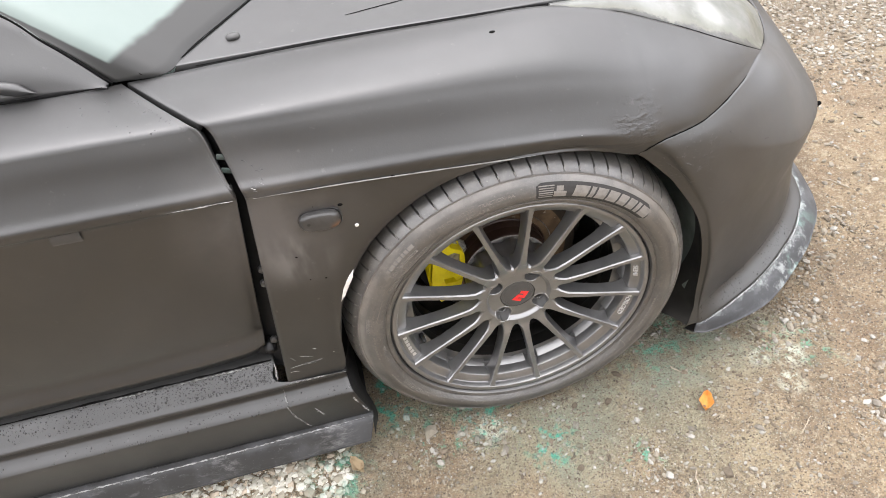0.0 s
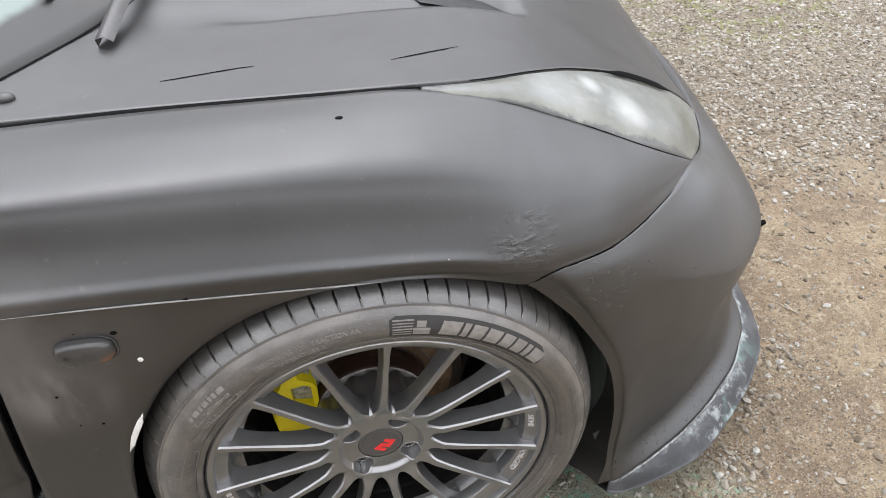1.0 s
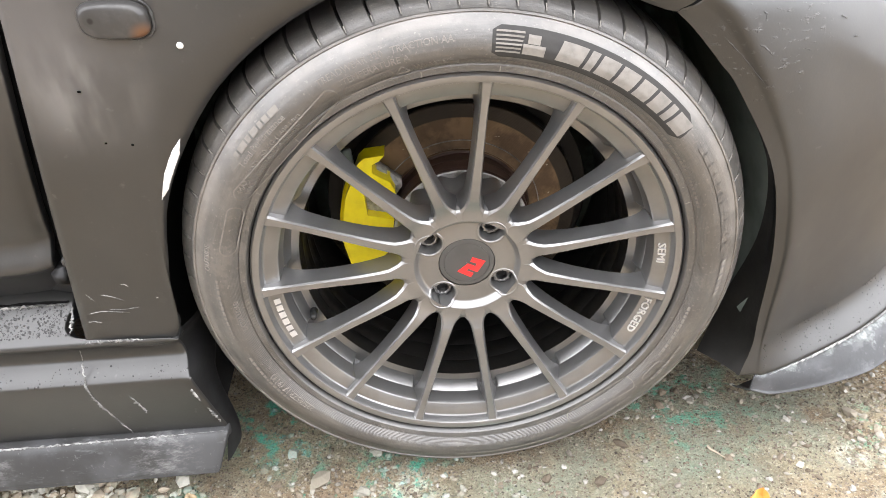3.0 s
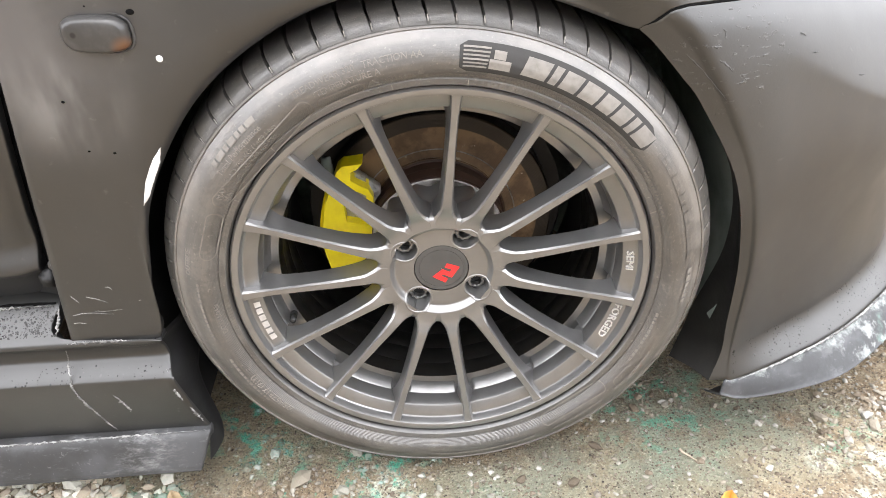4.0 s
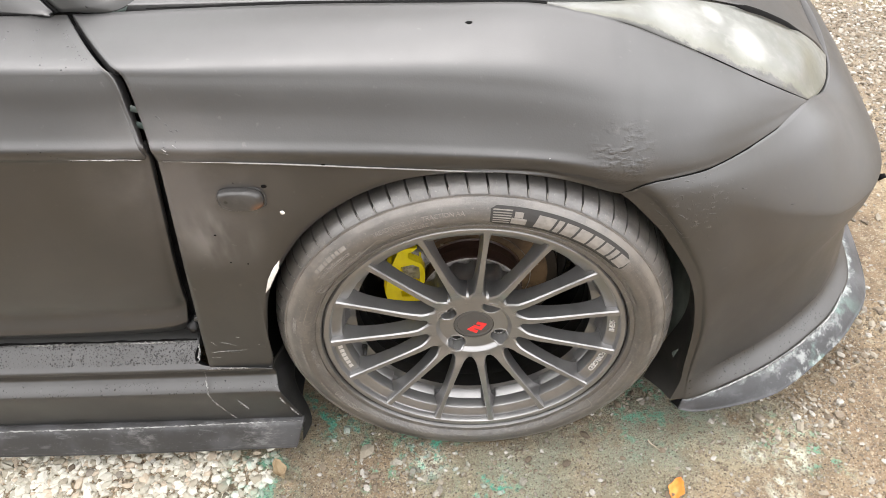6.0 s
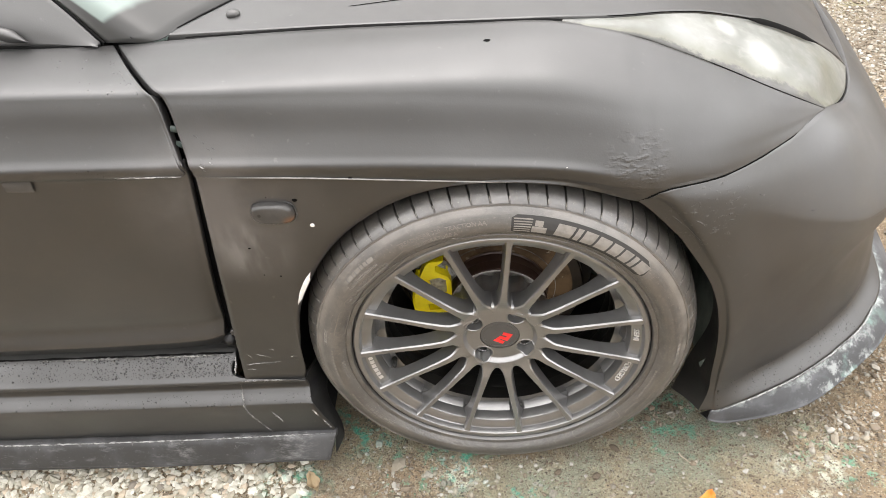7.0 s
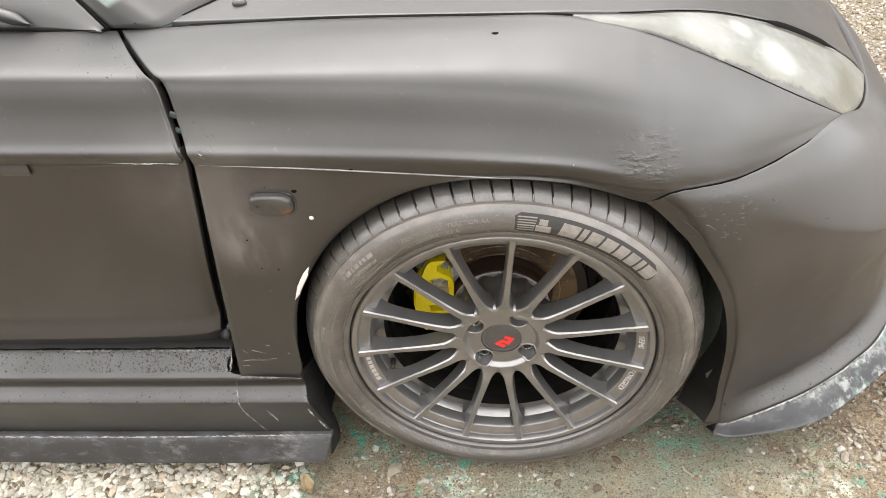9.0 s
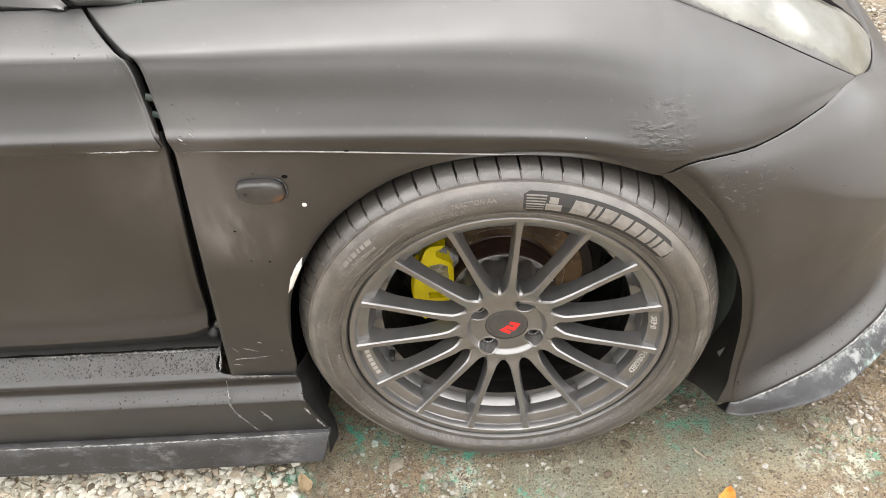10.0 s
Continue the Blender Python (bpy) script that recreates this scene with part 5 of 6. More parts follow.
    # hub, cap, lettering
    def hub_y(r):
        f = min(1.0, max(0.0, (r - 0.0535) / 0.0075))
        return 0.0275 - 0.0083 * f * f * (3 - 2 * f) if r < 0.070 else 0.0192 + (r - 0.070) * 0.4

    holes = [(0.05 * math.cos(radians(55 + 90 * q)), 0.05 * math.sin(radians(55 + 90 * q))) for q in range(4)]
    verts, faces = [], []
    radii = list(np.linspace(0.0322, 0.0530, 16)) + [0.054, 0.055, 0.056, 0.057, 0.058, 0.059, 0.060, 0.061, 0.0625, 0.066, 0.070, 0.0745]
    n = 240
    for i in range(n):
        t = 2 * math.pi * i / n
        for r in radii:
            verts.append((r * math.cos(t), hub_y(r), r * math.sin(t)))
        wave = 0.0035 * math.cos(15 * (t - radians(84.2)))
        for r, y in ((0.0760, 0.055), (0.0790, 0.090), (0.0720, 0.0905)):
            verts.append(((r + wave) * math.cos(t), y, (r + wave) * math.sin(t)))
    k = len(radii) + 3
    for i in range(n):
        for j in range(k - 1):
            b0, b1 = i * k + j, ((i + 1) % n) * k + j
            cx = (verts[b0][0] + verts[b1 + 1][0]) / 2
            cz = (verts[b0][2] + verts[b1 + 1][2]) / 2
            if j < k - 4 and any(math.hypot(cx - hx, cz - hz) < 0.0142 for hx, hz in holes):
                continue
            faces.append((b0, b0 + 1, b1 + 1, b1))
    mesh_object("hub", verts, faces, M_RIM, wheel, "gunmetal wheel hub with four bolt holes")
    ring_strip("centre_cap", ((0.0318, 0.044), (0.0318, 0.0288), (0.0310, 0.0276), (0.0262, 0.0275), (0.0259, 0.0280), (0.0256, 0.0275), (0.012, 0.0273), (0.0005, 0.0272)), wheel, M_CAP, "round dark centre cap with a red emblem", 80)
    # emblem: one slanting folded red mark
    path = [Vector(p) for p in ((0.005, 0.0045), (0.0165, -0.0005), (0.0105, -0.0095), (0.0015, -0.0045), (-0.006, -0.0105), (0.0055, -0.0175))]
    left, right = [], []
    for i, p in enumerate(path):
        d0 = (p - path[i - 1]).normalized() if i else (path[1] - p).normalized()
        d1 = (path[i + 1] - p).normalized() if i + 1 < len(path) else d0
        t = (d0 + d1).normalized()
        w = 0.0031 / max(0.62, t.dot(d0))
        nrm = Vector((-t.y, t.x)) * w
        left.append(p + nrm)
        right.append(p - nrm)
    bm = bmesh.new()
    fl, fr = [[bm.verts.new((p.x, 0.0266, p.y)) for p in q] for q in (left, right)]
    bl, br = [[bm.verts.new((p.x, 0.0280, p.y)) for p in q] for q in (left, right)]
    for i in range(len(path) - 1):
        bm.faces.new((fl[i], fl[i + 1], fr[i + 1], fr[i]))
        bm.faces.new((fl[i], bl[i], bl[i + 1], fl[i + 1]))
        bm.faces.new((fr[i], fr[i + 1], br[i + 1], br[i]))
    bmesh.ops.recalc_face_normals(bm, faces=bm.faces[:])
    part("emblem", bm, M_RED, wheel, "small red folded emblem", False)
    # lug nuts, sunk in their bores
    for hx, hz in holes:
        at = Vector((hx, 0, hz))
        verts, faces = [], []
        n = 40
        for i in range(n):
            t = 2 * math.pi * i / n
            for r, dy in ((0.0172, 0.0004), (0.0166, -0.0006), (0.0152, -0.0008), (0.0143, 0.0), (0.0139, 0.0014), (0.0136, 0.034), (0.002, 0.034)):
                x, z = r * math.cos(t), r * math.sin(t)
                face = hub_y(math.hypot(hx + x, hz + z)) if r > 0.0138 else 0.0275
                verts.append((x, face + dy, z))
        k = 7
        for i in range(n):
            for j in range(k - 1):
                b0, b1 = i * k + j, ((i + 1) % n) * k + j
                faces.append((b0, b0 + 1, b1 + 1, b1))
        well = mesh_object("lug_bore", verts, faces, M_RIM, wheel)
        well.location = at
        verts, faces = [], []
        n = 40
        for i in range(n):
            t = 2 * math.pi * i / n
            r = 0.0102 + (0.0006 if i % 4 < 2 else -0.0006)
            for rr, y in ((r + 0.0024, 0.0605), (r + 0.0022, 0.0500), (r + 0.0004, 0.0480), (r, 0.0390), (r - 0.0014, 0.0375), (0.0072 + (0.0005 if i % 4 < 2 else -0.0005), 0.0375), (0.0066, 0.0387), (0.0064, 0.056)):
                verts.append((rr * math.cos(t), y, rr * math.sin(t)))
        for i in range(n):
            for j in range(7):
                b, c = i * 8 + j, ((i + 1) % n) * 8 + j
                faces.append((b, b + 1, c + 1, c))
        socket = ring_strip("lug_socket", ((0.0068, 0.046), (0.0005, 0.046)), wheel, M_DARK, "black splined socket", 20)
        socket.location = at
        nut = mesh_object("lug_nut", verts, faces, M_RIM, wheel, "splined lug nut with a dark socket", False)
        nut.location = at
    # raised lettering on the band
    for body, start in (("SEMI", 5.5), ("FORGED", -15.0)):
        bent_text("rim_lettering", body, start, 0.2115, 0.0118, rim_y, wheel, M_LETTER, 0.0016, 1.12)
    # unread maker's mark opposite as plain bars
    a = 199.6
    for w in (2.0, 1.9, 2.2, 2.1, 2.0, 1.9):
        bv = []
        for da in (0, w):
            for r in (0.2122, 0.219):
                bv.append((r * math.cos(radians(a - da)), rim_y(r) - 0.0014, r * math.sin(radians(a - da))))
        mesh_object("maker_bar", bv, [(0, 1, 3, 2)], M_LETTER, wheel, "", False)
        a -= w + 0.6
    # valve stem
    bm = bmesh.new()
    bmesh.ops.create_cone(bm, cap_ends=True, segments=14, radius1=0.0048, radius2=0.0035, depth=0.03, matrix=Matrix.Translation((0.193 * math.cos(radians(199)), 0.035, 0.193 * math.sin(radians(199)))) @ Euler((1.2, 0.3, 0)).to_matrix().to_4x4())
    part("valve_stem", bm, M_DARK, wheel, "black rubber valve stem")
    # balance marks on the bead
    for ang in (99, 82, 60, 47, 131, 148, 20):
        b = [((r * math.cos(radians(ang + w))), -0.0107, r * math.sin(radians(ang + w))) for r in (0.2390, 0.2448) for w in (-0.12, 0.12)]
        mesh_object("bead_mark", b, [(0, 1, 3, 2)], M_MARK, wheel, "", False)


def build_wheel():
    wheel = empty("wheel", CAR)
    wheel.location = Vector((WX, 0, WZ)) + CAR_OFF
    tagged(wheel, "gunmetal fifteen-spoke wheel with a worn tyre")
    build_tyre(wheel)
    build_rim(wheel)
    return wheel


build_wheel()


def build_brake():
    disc = ring_strip("brake_disc", ((0.147, 0.165), (0.147, 0.1385), (0.145, 0.137), (0.118, 0.1365), (0.0885, 0.1370), (0.0875, 0.1385), (0.0865, 0.1370), (0.084, 0.1365), (0.0825, 0.12), (0.0825, 0.102), (0.03, 0.102)), CAR, M_DISC, "rust-stained brake disc", 120)
    disc.location = Vector((WX, 0, WZ)) + CAR_OFF
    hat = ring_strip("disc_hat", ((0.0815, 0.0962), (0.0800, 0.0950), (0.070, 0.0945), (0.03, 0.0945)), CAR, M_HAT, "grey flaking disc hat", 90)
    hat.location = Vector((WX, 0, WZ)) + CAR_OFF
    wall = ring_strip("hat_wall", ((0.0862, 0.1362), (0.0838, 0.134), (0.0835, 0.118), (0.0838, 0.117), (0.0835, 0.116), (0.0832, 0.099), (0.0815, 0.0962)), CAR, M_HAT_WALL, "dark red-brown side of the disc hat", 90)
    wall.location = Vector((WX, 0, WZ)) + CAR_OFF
    groove = ring_strip("wear_ring", ((0.1005, 0.1366), (0.0998, 0.1358), (0.0990, 0.1366)), CAR, M_HAT, "thin bright worn ring on the brake disc", 90)
    groove.location = Vector((WX, 0, WZ)) + CAR_OFF
    # dust shield and hub carrier behind
    back = ring_strip("dust_shield", ((0.165, 0.168), (0.165, 0.174), (0.02, 0.178)), CAR, M_DARK, "black dust shield", 80)
    back.location = Vector((WX, 0, WZ)) + CAR_OFF
    # floating caliper, following the disc's rim
    cal = car_part(empty("caliper", CAR))
    cal.location = Vector((WX, 0, WZ)) + CAR_OFF
    tagged(cal, "yellow-painted brake caliper")

    def block(name, a0, a1, r0, r1, y0, y1, mat, label="", bev=0.006, n=10):
        bm = bmesh.new()
        rings = []
        for i in range(n + 1):
            a = radians(a0 + (a1 - a0) * i / n)
            e = 1.0 - 0.12 * abs(2 * i / n - 1) ** 3
            pts = [(r0, y0), (r0 + (r1 - r0) * e, y0), (r0 + (r1 - r0) * e, y1), (r0, y1)]
            rings.append([bm.verts.new((r * math.cos(a), y, r * math.sin(a))) for r, y in pts])
        for i in range(n):
            for q in range(4):
                bm.faces.new((rings[i][q], rings[i][(q + 1) % 4], rings[i + 1][(q + 1) % 4], rings[i + 1][q]))
        bm.faces.new(rings[0])
        bm.faces.new(rings[-1][::-1])
        bmesh.ops.recalc_face_normals(bm, faces=bm.faces[:])
        sharp = [e for e in bm.edges if e.calc_face_angle(0) > 0.6]
        bmesh.ops.bevel(bm, geom=sharp, offset=bev, segments=3, affect="EDGES")
        return part(name, bm, mat, cal, label)

    def plate(name, outline, y0, depth, bevel, mat):
        """A flat cast plate facing outwards."""
        bm = bmesh.new()
        front = [bm.verts.new((x, y0, z)) for x, z in outline]
        back = [bm.verts.new((x, y0 + depth, z)) for x, z in outline]
        bm.faces.new(front)
        for q in range(len(outline)):
            w = (q + 1) % len(outline)
            bm.faces.new((front[q], back[q], back[w], front[w]))
        bmesh.ops.bevel(bm, geom=[e for e in bm.edges if e.verts[0].co.y == e.verts[1].co.y == y0], offset=bevel, segments=2, affect="EDGES", clamp_overlap=True)
        bmesh.ops.triangulate(bm, faces=[f for f in bm.faces if len(f.verts) > 4])
        bmesh.ops.recalc_face_normals(bm, faces=bm.faces[:])
        ob = part(name, bm, mat, cal)
        ob.data.set_sharp_from_angle(angle=radians(40))
        return ob

    block("bridge", 150, 199, 0.133, 0.147, 0.106, 0.19, M_YELLOW, "", 0.004)
    block("piston_housing", 184, 199, 0.092, 0.131, 0.106, 0.135, M_YELLOW, "", 0.004, 6)
    plate("front_frame", ((-0.1153, 0.0971), (-0.1079, 0.1035), (-0.0844, 0.1056), (-0.0918, 0.0981), (-0.0993, 0.0949), (-0.1004, 0.0842), (-0.0918, 0.0777), (-0.0812, 0.0713), (-0.0758, 0.0595), (-0.0769, 0.0219),
          (-0.0844, 0.023), (-0.0838, 0.0627), (-0.094, 0.0692), (-0.1132, 0.0649), (-0.1111, 0.0284), (-0.0854, 0.0214), (-0.0771, 0.0198), (-0.0822, 0.0026), (-0.0961, -0.0027), (-0.1004, 0.008), (-0.1196, 0.008),
          (-0.1175, -0.0049), (-0.0983, -0.0049), (-0.0838, -0.0006), (-0.0908, -0.0253), (-0.1111, -0.0446), (-0.1303, -0.051), (-0.1388, -0.0381), (-0.1431, -0.0124), (-0.141, 0.0198), (-0.1346, 0.0531), (-0.125, 0.0745)),
          0.098, 0.026, 0.0022, M_YELLOW)
    block("brake_pad", 139, 171, 0.088, 0.131, 0.112, 0.136, M_PAD, "grey gritty brake pad", 0.002, 6)
    bm = bmesh.new()
    bmesh.ops.create_cone(bm, cap_ends=True, segments=14, radius1=0.009, radius2=0.006, depth=0.03, matrix=Matrix.Translation((-0.13, 0.13, 0.085)))
    part("bleed_nipple", bm, M_LINER, cal, "dull green bleed nipple")


build_brake()


# ---- small things on the body ----
def on_face(g):
    """The depth of an upright sheet at a place of its elevation."""
    def look_up(x, z):
        d = (g[..., 0] - x) ** 2 + (g[..., 2] - z) ** 2
        i = np.unravel_index(d.argmin(), d.shape)
        return float(g[i][1])
    return look_up


WING_FACE = on_face(loft(wing_rows(), 150, 84))
BUMPER_FACE = on_face(BUMPER)


def build_details():
    # side repeater, painted over
    rows = []
    for f, k in ((0.0, 1.0), (0.35, 0.99), (0.7, 0.9), (0.92, 0.7), (1.0, 0.0)):
        ring = []
        for a in np.linspace(0, 2 * math.pi, 25):
            c, s = math.cos(a), math.sin(a)
            x = 0.030 * k * math.copysign(abs(c) ** 0.62, c)
            z = 0.0165 * k * math.copysign(abs(s) ** 0.7, s)
            ring.append((-0.2955 + x, -0.004 - 0.012 * f, 0.6165 + z - 0.05 * x))
        rows.append(ring)
    car_part(panel("side_repeater", loft(rows, 60, 16), M_REPEATER, CAR, "oval side repeater sprayed black", (0, -1, 0), 0.001, ""))
    ring = [(-0.2955 + 0.032 * math.copysign(abs(math.cos(a)) ** 0.62, math.cos(a)), -0.0052, 0.6165 + 0.0185 * math.copysign(abs(math.sin(a)) ** 0.7, math.sin(a)) - 0.05 * 0.032 * math.cos(a)) for a in np.linspace(1.3, -1.5, 9)]
    car_part(ribbon("repeater_seal", ring, 0.0024, 0.0008, M_SCRATCH, CAR, "scuffed grey seal beside the repeater", (0, -1, 0), 60, True, 0.6, 71))
    # flaked paint beside the door gap, specks and dark chips on the wing
    rng = random.Random(31)
    for i in range(9):
        z = rng.uniform(0.695, 0.755)
        x = -0.366 + rng.uniform(-0.006, 0.012) - max(0.0, z - 0.72) * 0.3
        line = [(x + d, WING_FACE(x + d, z - d * 0.6) - 0.0006, z - d * 0.6) for d in (0.0, 0.003, 0.006)]
        car_part(ribbon("paint_flake", line, 0.0011, 0.0005, M_SCRATCH if i % 4 else M_SCUFF, CAR, "", (0, -1, 0.3), 10, True, 1.0, 80 + i))
    for x, z, r, mat in ((-0.262, 0.633, 0.003, M_CRACK), (-0.300, 0.640, 0.0008, M_CRACK), (-0.345, 0.555, 0.0014, M_CRACK), (-0.336, 0.504, 0.0011, M_CRACK), (-0.312, 0.501, 0.0013, M_CRACK),
                         (-0.09, 0.652, 0.003, M_CRACK), (-0.18, 0.665, 0.0025, M_CRACK), (0.1, 0.66, 0.0007, M_WHITE)):
        bm = bmesh.new()
        bmesh.ops.create_uvsphere(bm, u_segments=8, v_segments=5, radius=r)
        bmesh.ops.scale(bm, vec=(1.3, 0.35, 0.9), verts=bm.verts)
        bmesh.ops.translate(bm, vec=(x, WING_FACE(x, z) - 0.0003, z), verts=bm.verts)
        car_part(part("paint_speck", bm, mat, CAR))
    # moulding line along the crease
    line = [(-0.376, -0.0072, 0.6815), (-0.24, -0.0072, 0.6705), (-0.12, -0.0062, 0.6575), (-0.02, -0.0052, 0.6465), (0.03, -0.004, 0.641)]
    car_part(ribbon("moulding_line", line, 0.0022, 0.0014, M_SHEEN, CAR, "thin bright edge below the crease", (0, -1, 0.5), 70))
    # white dot, white chip on the arch
    bm = bmesh.new()
    bmesh.ops.create_uvsphere(bm, u_segments=12, v_segments=8, radius=0.0032)
    bmesh.ops.scale(bm, vec=(1, 0.4, 1), verts=bm.verts)
    bmesh.ops.translate(bm, vec=(-0.246, -0.0065, 0.591), verts=bm.verts)
    car_part(part("paint_dot", bm, M_WHITE, CAR, "round white speck on the wing"))
    car_part(ribbon("paint_chip", [(-0.268, -0.0045, 0.503), (-0.281, -0.006, 0.480), (-0.292, -0.006, 0.460), (-0.3005, -0.006, 0.440)], 0.0085, 0.0016, M_WHITE, CAR, "white chip on the arch edge", (-0.1, -1, 0), 40, True, 0.12, 2))
    # hairline cracks in the bonnet
    for pts, seed in ((((-0.19, 0.242), (-0.15, 0.246), (-0.115, 0.25), (-0.08, 0.252)), 1), (((0.085, 0.232), (0.13, 0.243), (0.175, 0.257)), 2)):
        line = [(x, y, on_grid(BONNET, x, y) + 0.0006) for x, y in pts]
        car_part(ribbon("paint_crack", line, 0.0018, 0.0006, M_CRACK, CAR, "dark hairline crack in the paint", (0, 0, 1), 30, True, 0.5, seed))
    # scratches low on the wing and over the bumper's corner
    for i, pts in enumerate((((-0.418, 0.3025), (-0.400, 0.304), (-0.374, 0.300)), ((-0.396, 0.327), (-0.386, 0.323), (-0.375, 0.317)), ((-0.341, 0.317), (-0.337, 0.316), (-0.334, 0.313)),
                             ((-0.372, 0.339), (-0.368, 0.338), (-0.365, 0.335)), ((-0.421, 0.291), (-0.414, 0.291), (-0.407, 0.289)), ((-0.412, 0.330), (-0.409, 0.324), (-0.406, 0.320)), ((-0.393, 0.306), (-0.380, 0.3045), (-0.362, 0.306)))):
        line = [(x, WING_FACE(x, z) - 0.0005, z) for x, z in pts]
        car_part(ribbon("scratch", line, 0.0009, 0.0004, M_SCUFF, CAR, "white scratch in the paint", (0, -1, 0), 24, True, 1.3, 30 + i))
    for i, pts in enumerate((((0.275, 0.556), (0.283, 0.551), (0.290, 0.544)), ((0.300, 0.537), (0.312, 0.531), (0.324, 0.524)), ((0.321, 0.546), (0.331, 0.543), (0.337, 0.536)), ((0.274, 0.585), (0.278, 0.583), (0.278, 0.578)),
                             ((0.366, 0.566), (0.372, 0.564), (0.377, 0.561)), ((0.386, 0.544), (0.392, 0.543), (0.398, 0.541)), ((0.446, 0.510), (0.458, 0.505), (0.470, 0.503)), ((0.244, 0.562), (0.262, 0.545), (0.29, 0.514)))):
        line = [(x, BUMPER_FACE(x, z) - 0.0004, z) for x, z in pts]
        car_part(ribbon("scratch", line, 0.0011, 0.0004, M_SCRATCH, CAR, "dull scratch with a raised burr", (0.3, -1, 0.2), 24, True, 1.2, 50 + i))
    # stone chip on the wing
    bm = bmesh.new()
    bmesh.ops.create_uvsphere(bm, u_segments=10, v_segments=6, radius=0.004)
    bmesh.ops.scale(bm, vec=(1.2, 0.8, 0.25), verts=bm.verts)
    bmesh.ops.translate(bm, vec=(0.007, 0.116, 0.7835), verts=bm.verts)
    car_part(part("stone_chip", bm, M_CRACK, CAR, "small dark stone chip"))
    # black stub at the nose
    bm = bmesh.new()
    bmesh.ops.create_cone(bm, cap_ends=True, segments=12, radius1=0.006, radius2=0.004, depth=0.012, matrix=Matrix.Translation((0.719, 0.272, 0.382)) @ Euler((0, 1.2, 0)).to_matrix().to_4x4())
    car_part(part("bumper_stub", bm, M_CRACK, CAR, "black stub on the bumper nose"))
    # dark intake on the bonnet
    car_part(ribbon("bonnet_intake", [(0.14, 0.435, on_grid(BONNET, 0.14, 0.435)), (0.2, 0.415, on_grid(BONNET, 0.2, 0.415)), (0.28, 0.385, on_grid(BONNET, 0.28, 0.385))], 0.05, 0.004, M_DARK, CAR, "dark intake opening in the bonnet", (0, 0, 1), 24))
    # roof and rear, to close the body
    roof = [[(-1.1, y, 1.13 + 0.05 * (1 - ((y - 0.85) / 0.48) ** 2)), (-1.35, y, 1.15 + 0.05 * (1 - ((y - 0.85) / 0.48) ** 2)), (-1.6, y, 1.14 + 0.05 * (1 - ((y - 0.85) / 0.48) ** 2))] for y in np.linspace(0.37, 1.33, 9)]
    car_part(panel("roof", loft(roof, 12, 20), M_PAINT, CAR, "", (0, 0, 1), 0.02))
    for side in (0, 1):
        glass = [[(-1.2, 0.165, 0.83), (-1.6, 0.165, 0.84)], [(-1.2, 0.28, 0.99), (-1.6, 0.28, 1.0)], [(-1.12, 0.37, 1.128), (-1.6, 0.37, 1.14)]]
        g = loft(glass, 8, 12)
        if side:
            g[..., 1] = 1.7 - g[..., 1]
        car_part(panel("side_window", g, M_DARK, CAR, "dark side window", (0, 1 if side else -1, 0.4), 0.01))
    back = [[(-1.6, y, z) for y in (0.02, 0.3, 0.85, 1.4, 1.68)] for z in (0.12, 0.5, 0.82)] + [[(-1.6, y, 1.14) for y in (0.37, 0.5, 0.85, 1.2, 1.33)]]
    car_part(panel("rear_closing", loft(back, 16, 12), M_PAINT, CAR, "", (-1, 0, 0), 0.01))
    # engine bay and floor behind the panels, to close the body
    bm = bmesh.new()
    bmesh.ops.create_cube(bm, size=1.0, matrix=Matrix.LocRotScale((-0.45, 0.87, 0.36), None, (2.1, 1.08, 0.44)))
    bmesh.ops.bevel(bm, geom=bm.edges[:], offset=0.05, segments=3, affect="EDGES")
    car_part(part("underbody", bm, M_DARK, CAR, "black underbody of the car"))


build_details()


# ---- loose things on the ground ----
def leaf_thing(name, place, size, mat, label, curl, seed, turn):
    rng = random.Random(seed)
    rows = []
    for v in np.linspace(-1, 1, 9):
        row = []
        for u in np.linspace(-1, 1, 9):
            w = (1 - abs(u) ** 2.2) ** 0.5 * (0.85 + 0.15 * math.cos(6 * u))
            row.append((u * size, v * w * size * 0.62, curl * size * (v * v * 0.8 + u * u * 0.5) + 0.06 * size * rng.uniform(-1, 1)))
        rows.append(row)
    g = loft(rows, 22, 16)
    g[..., 2] -= g[..., 2].min()
    ob = panel(name, g, mat, None, "", (0, 0, 1), 0.0006)
    ob.matrix_world = Matrix.Translation((place[0], place[1], height(*place) + 0.003)) @ Matrix.Rotation(radians(turn), 4, "Z")
    return tagged(ob, label, "leaf")


leaf_thing("fallen_leaf", (0.34, -0.106), 0.021, M_LEAF, "curled orange leaf lying on the dirt", 0.7, 1, 60)
leaf_thing("fallen_leaf", (-0.362, -0.045), 0.019, M_TAN, "dry tan leaf beside the sill", 0.9, 2, -60)


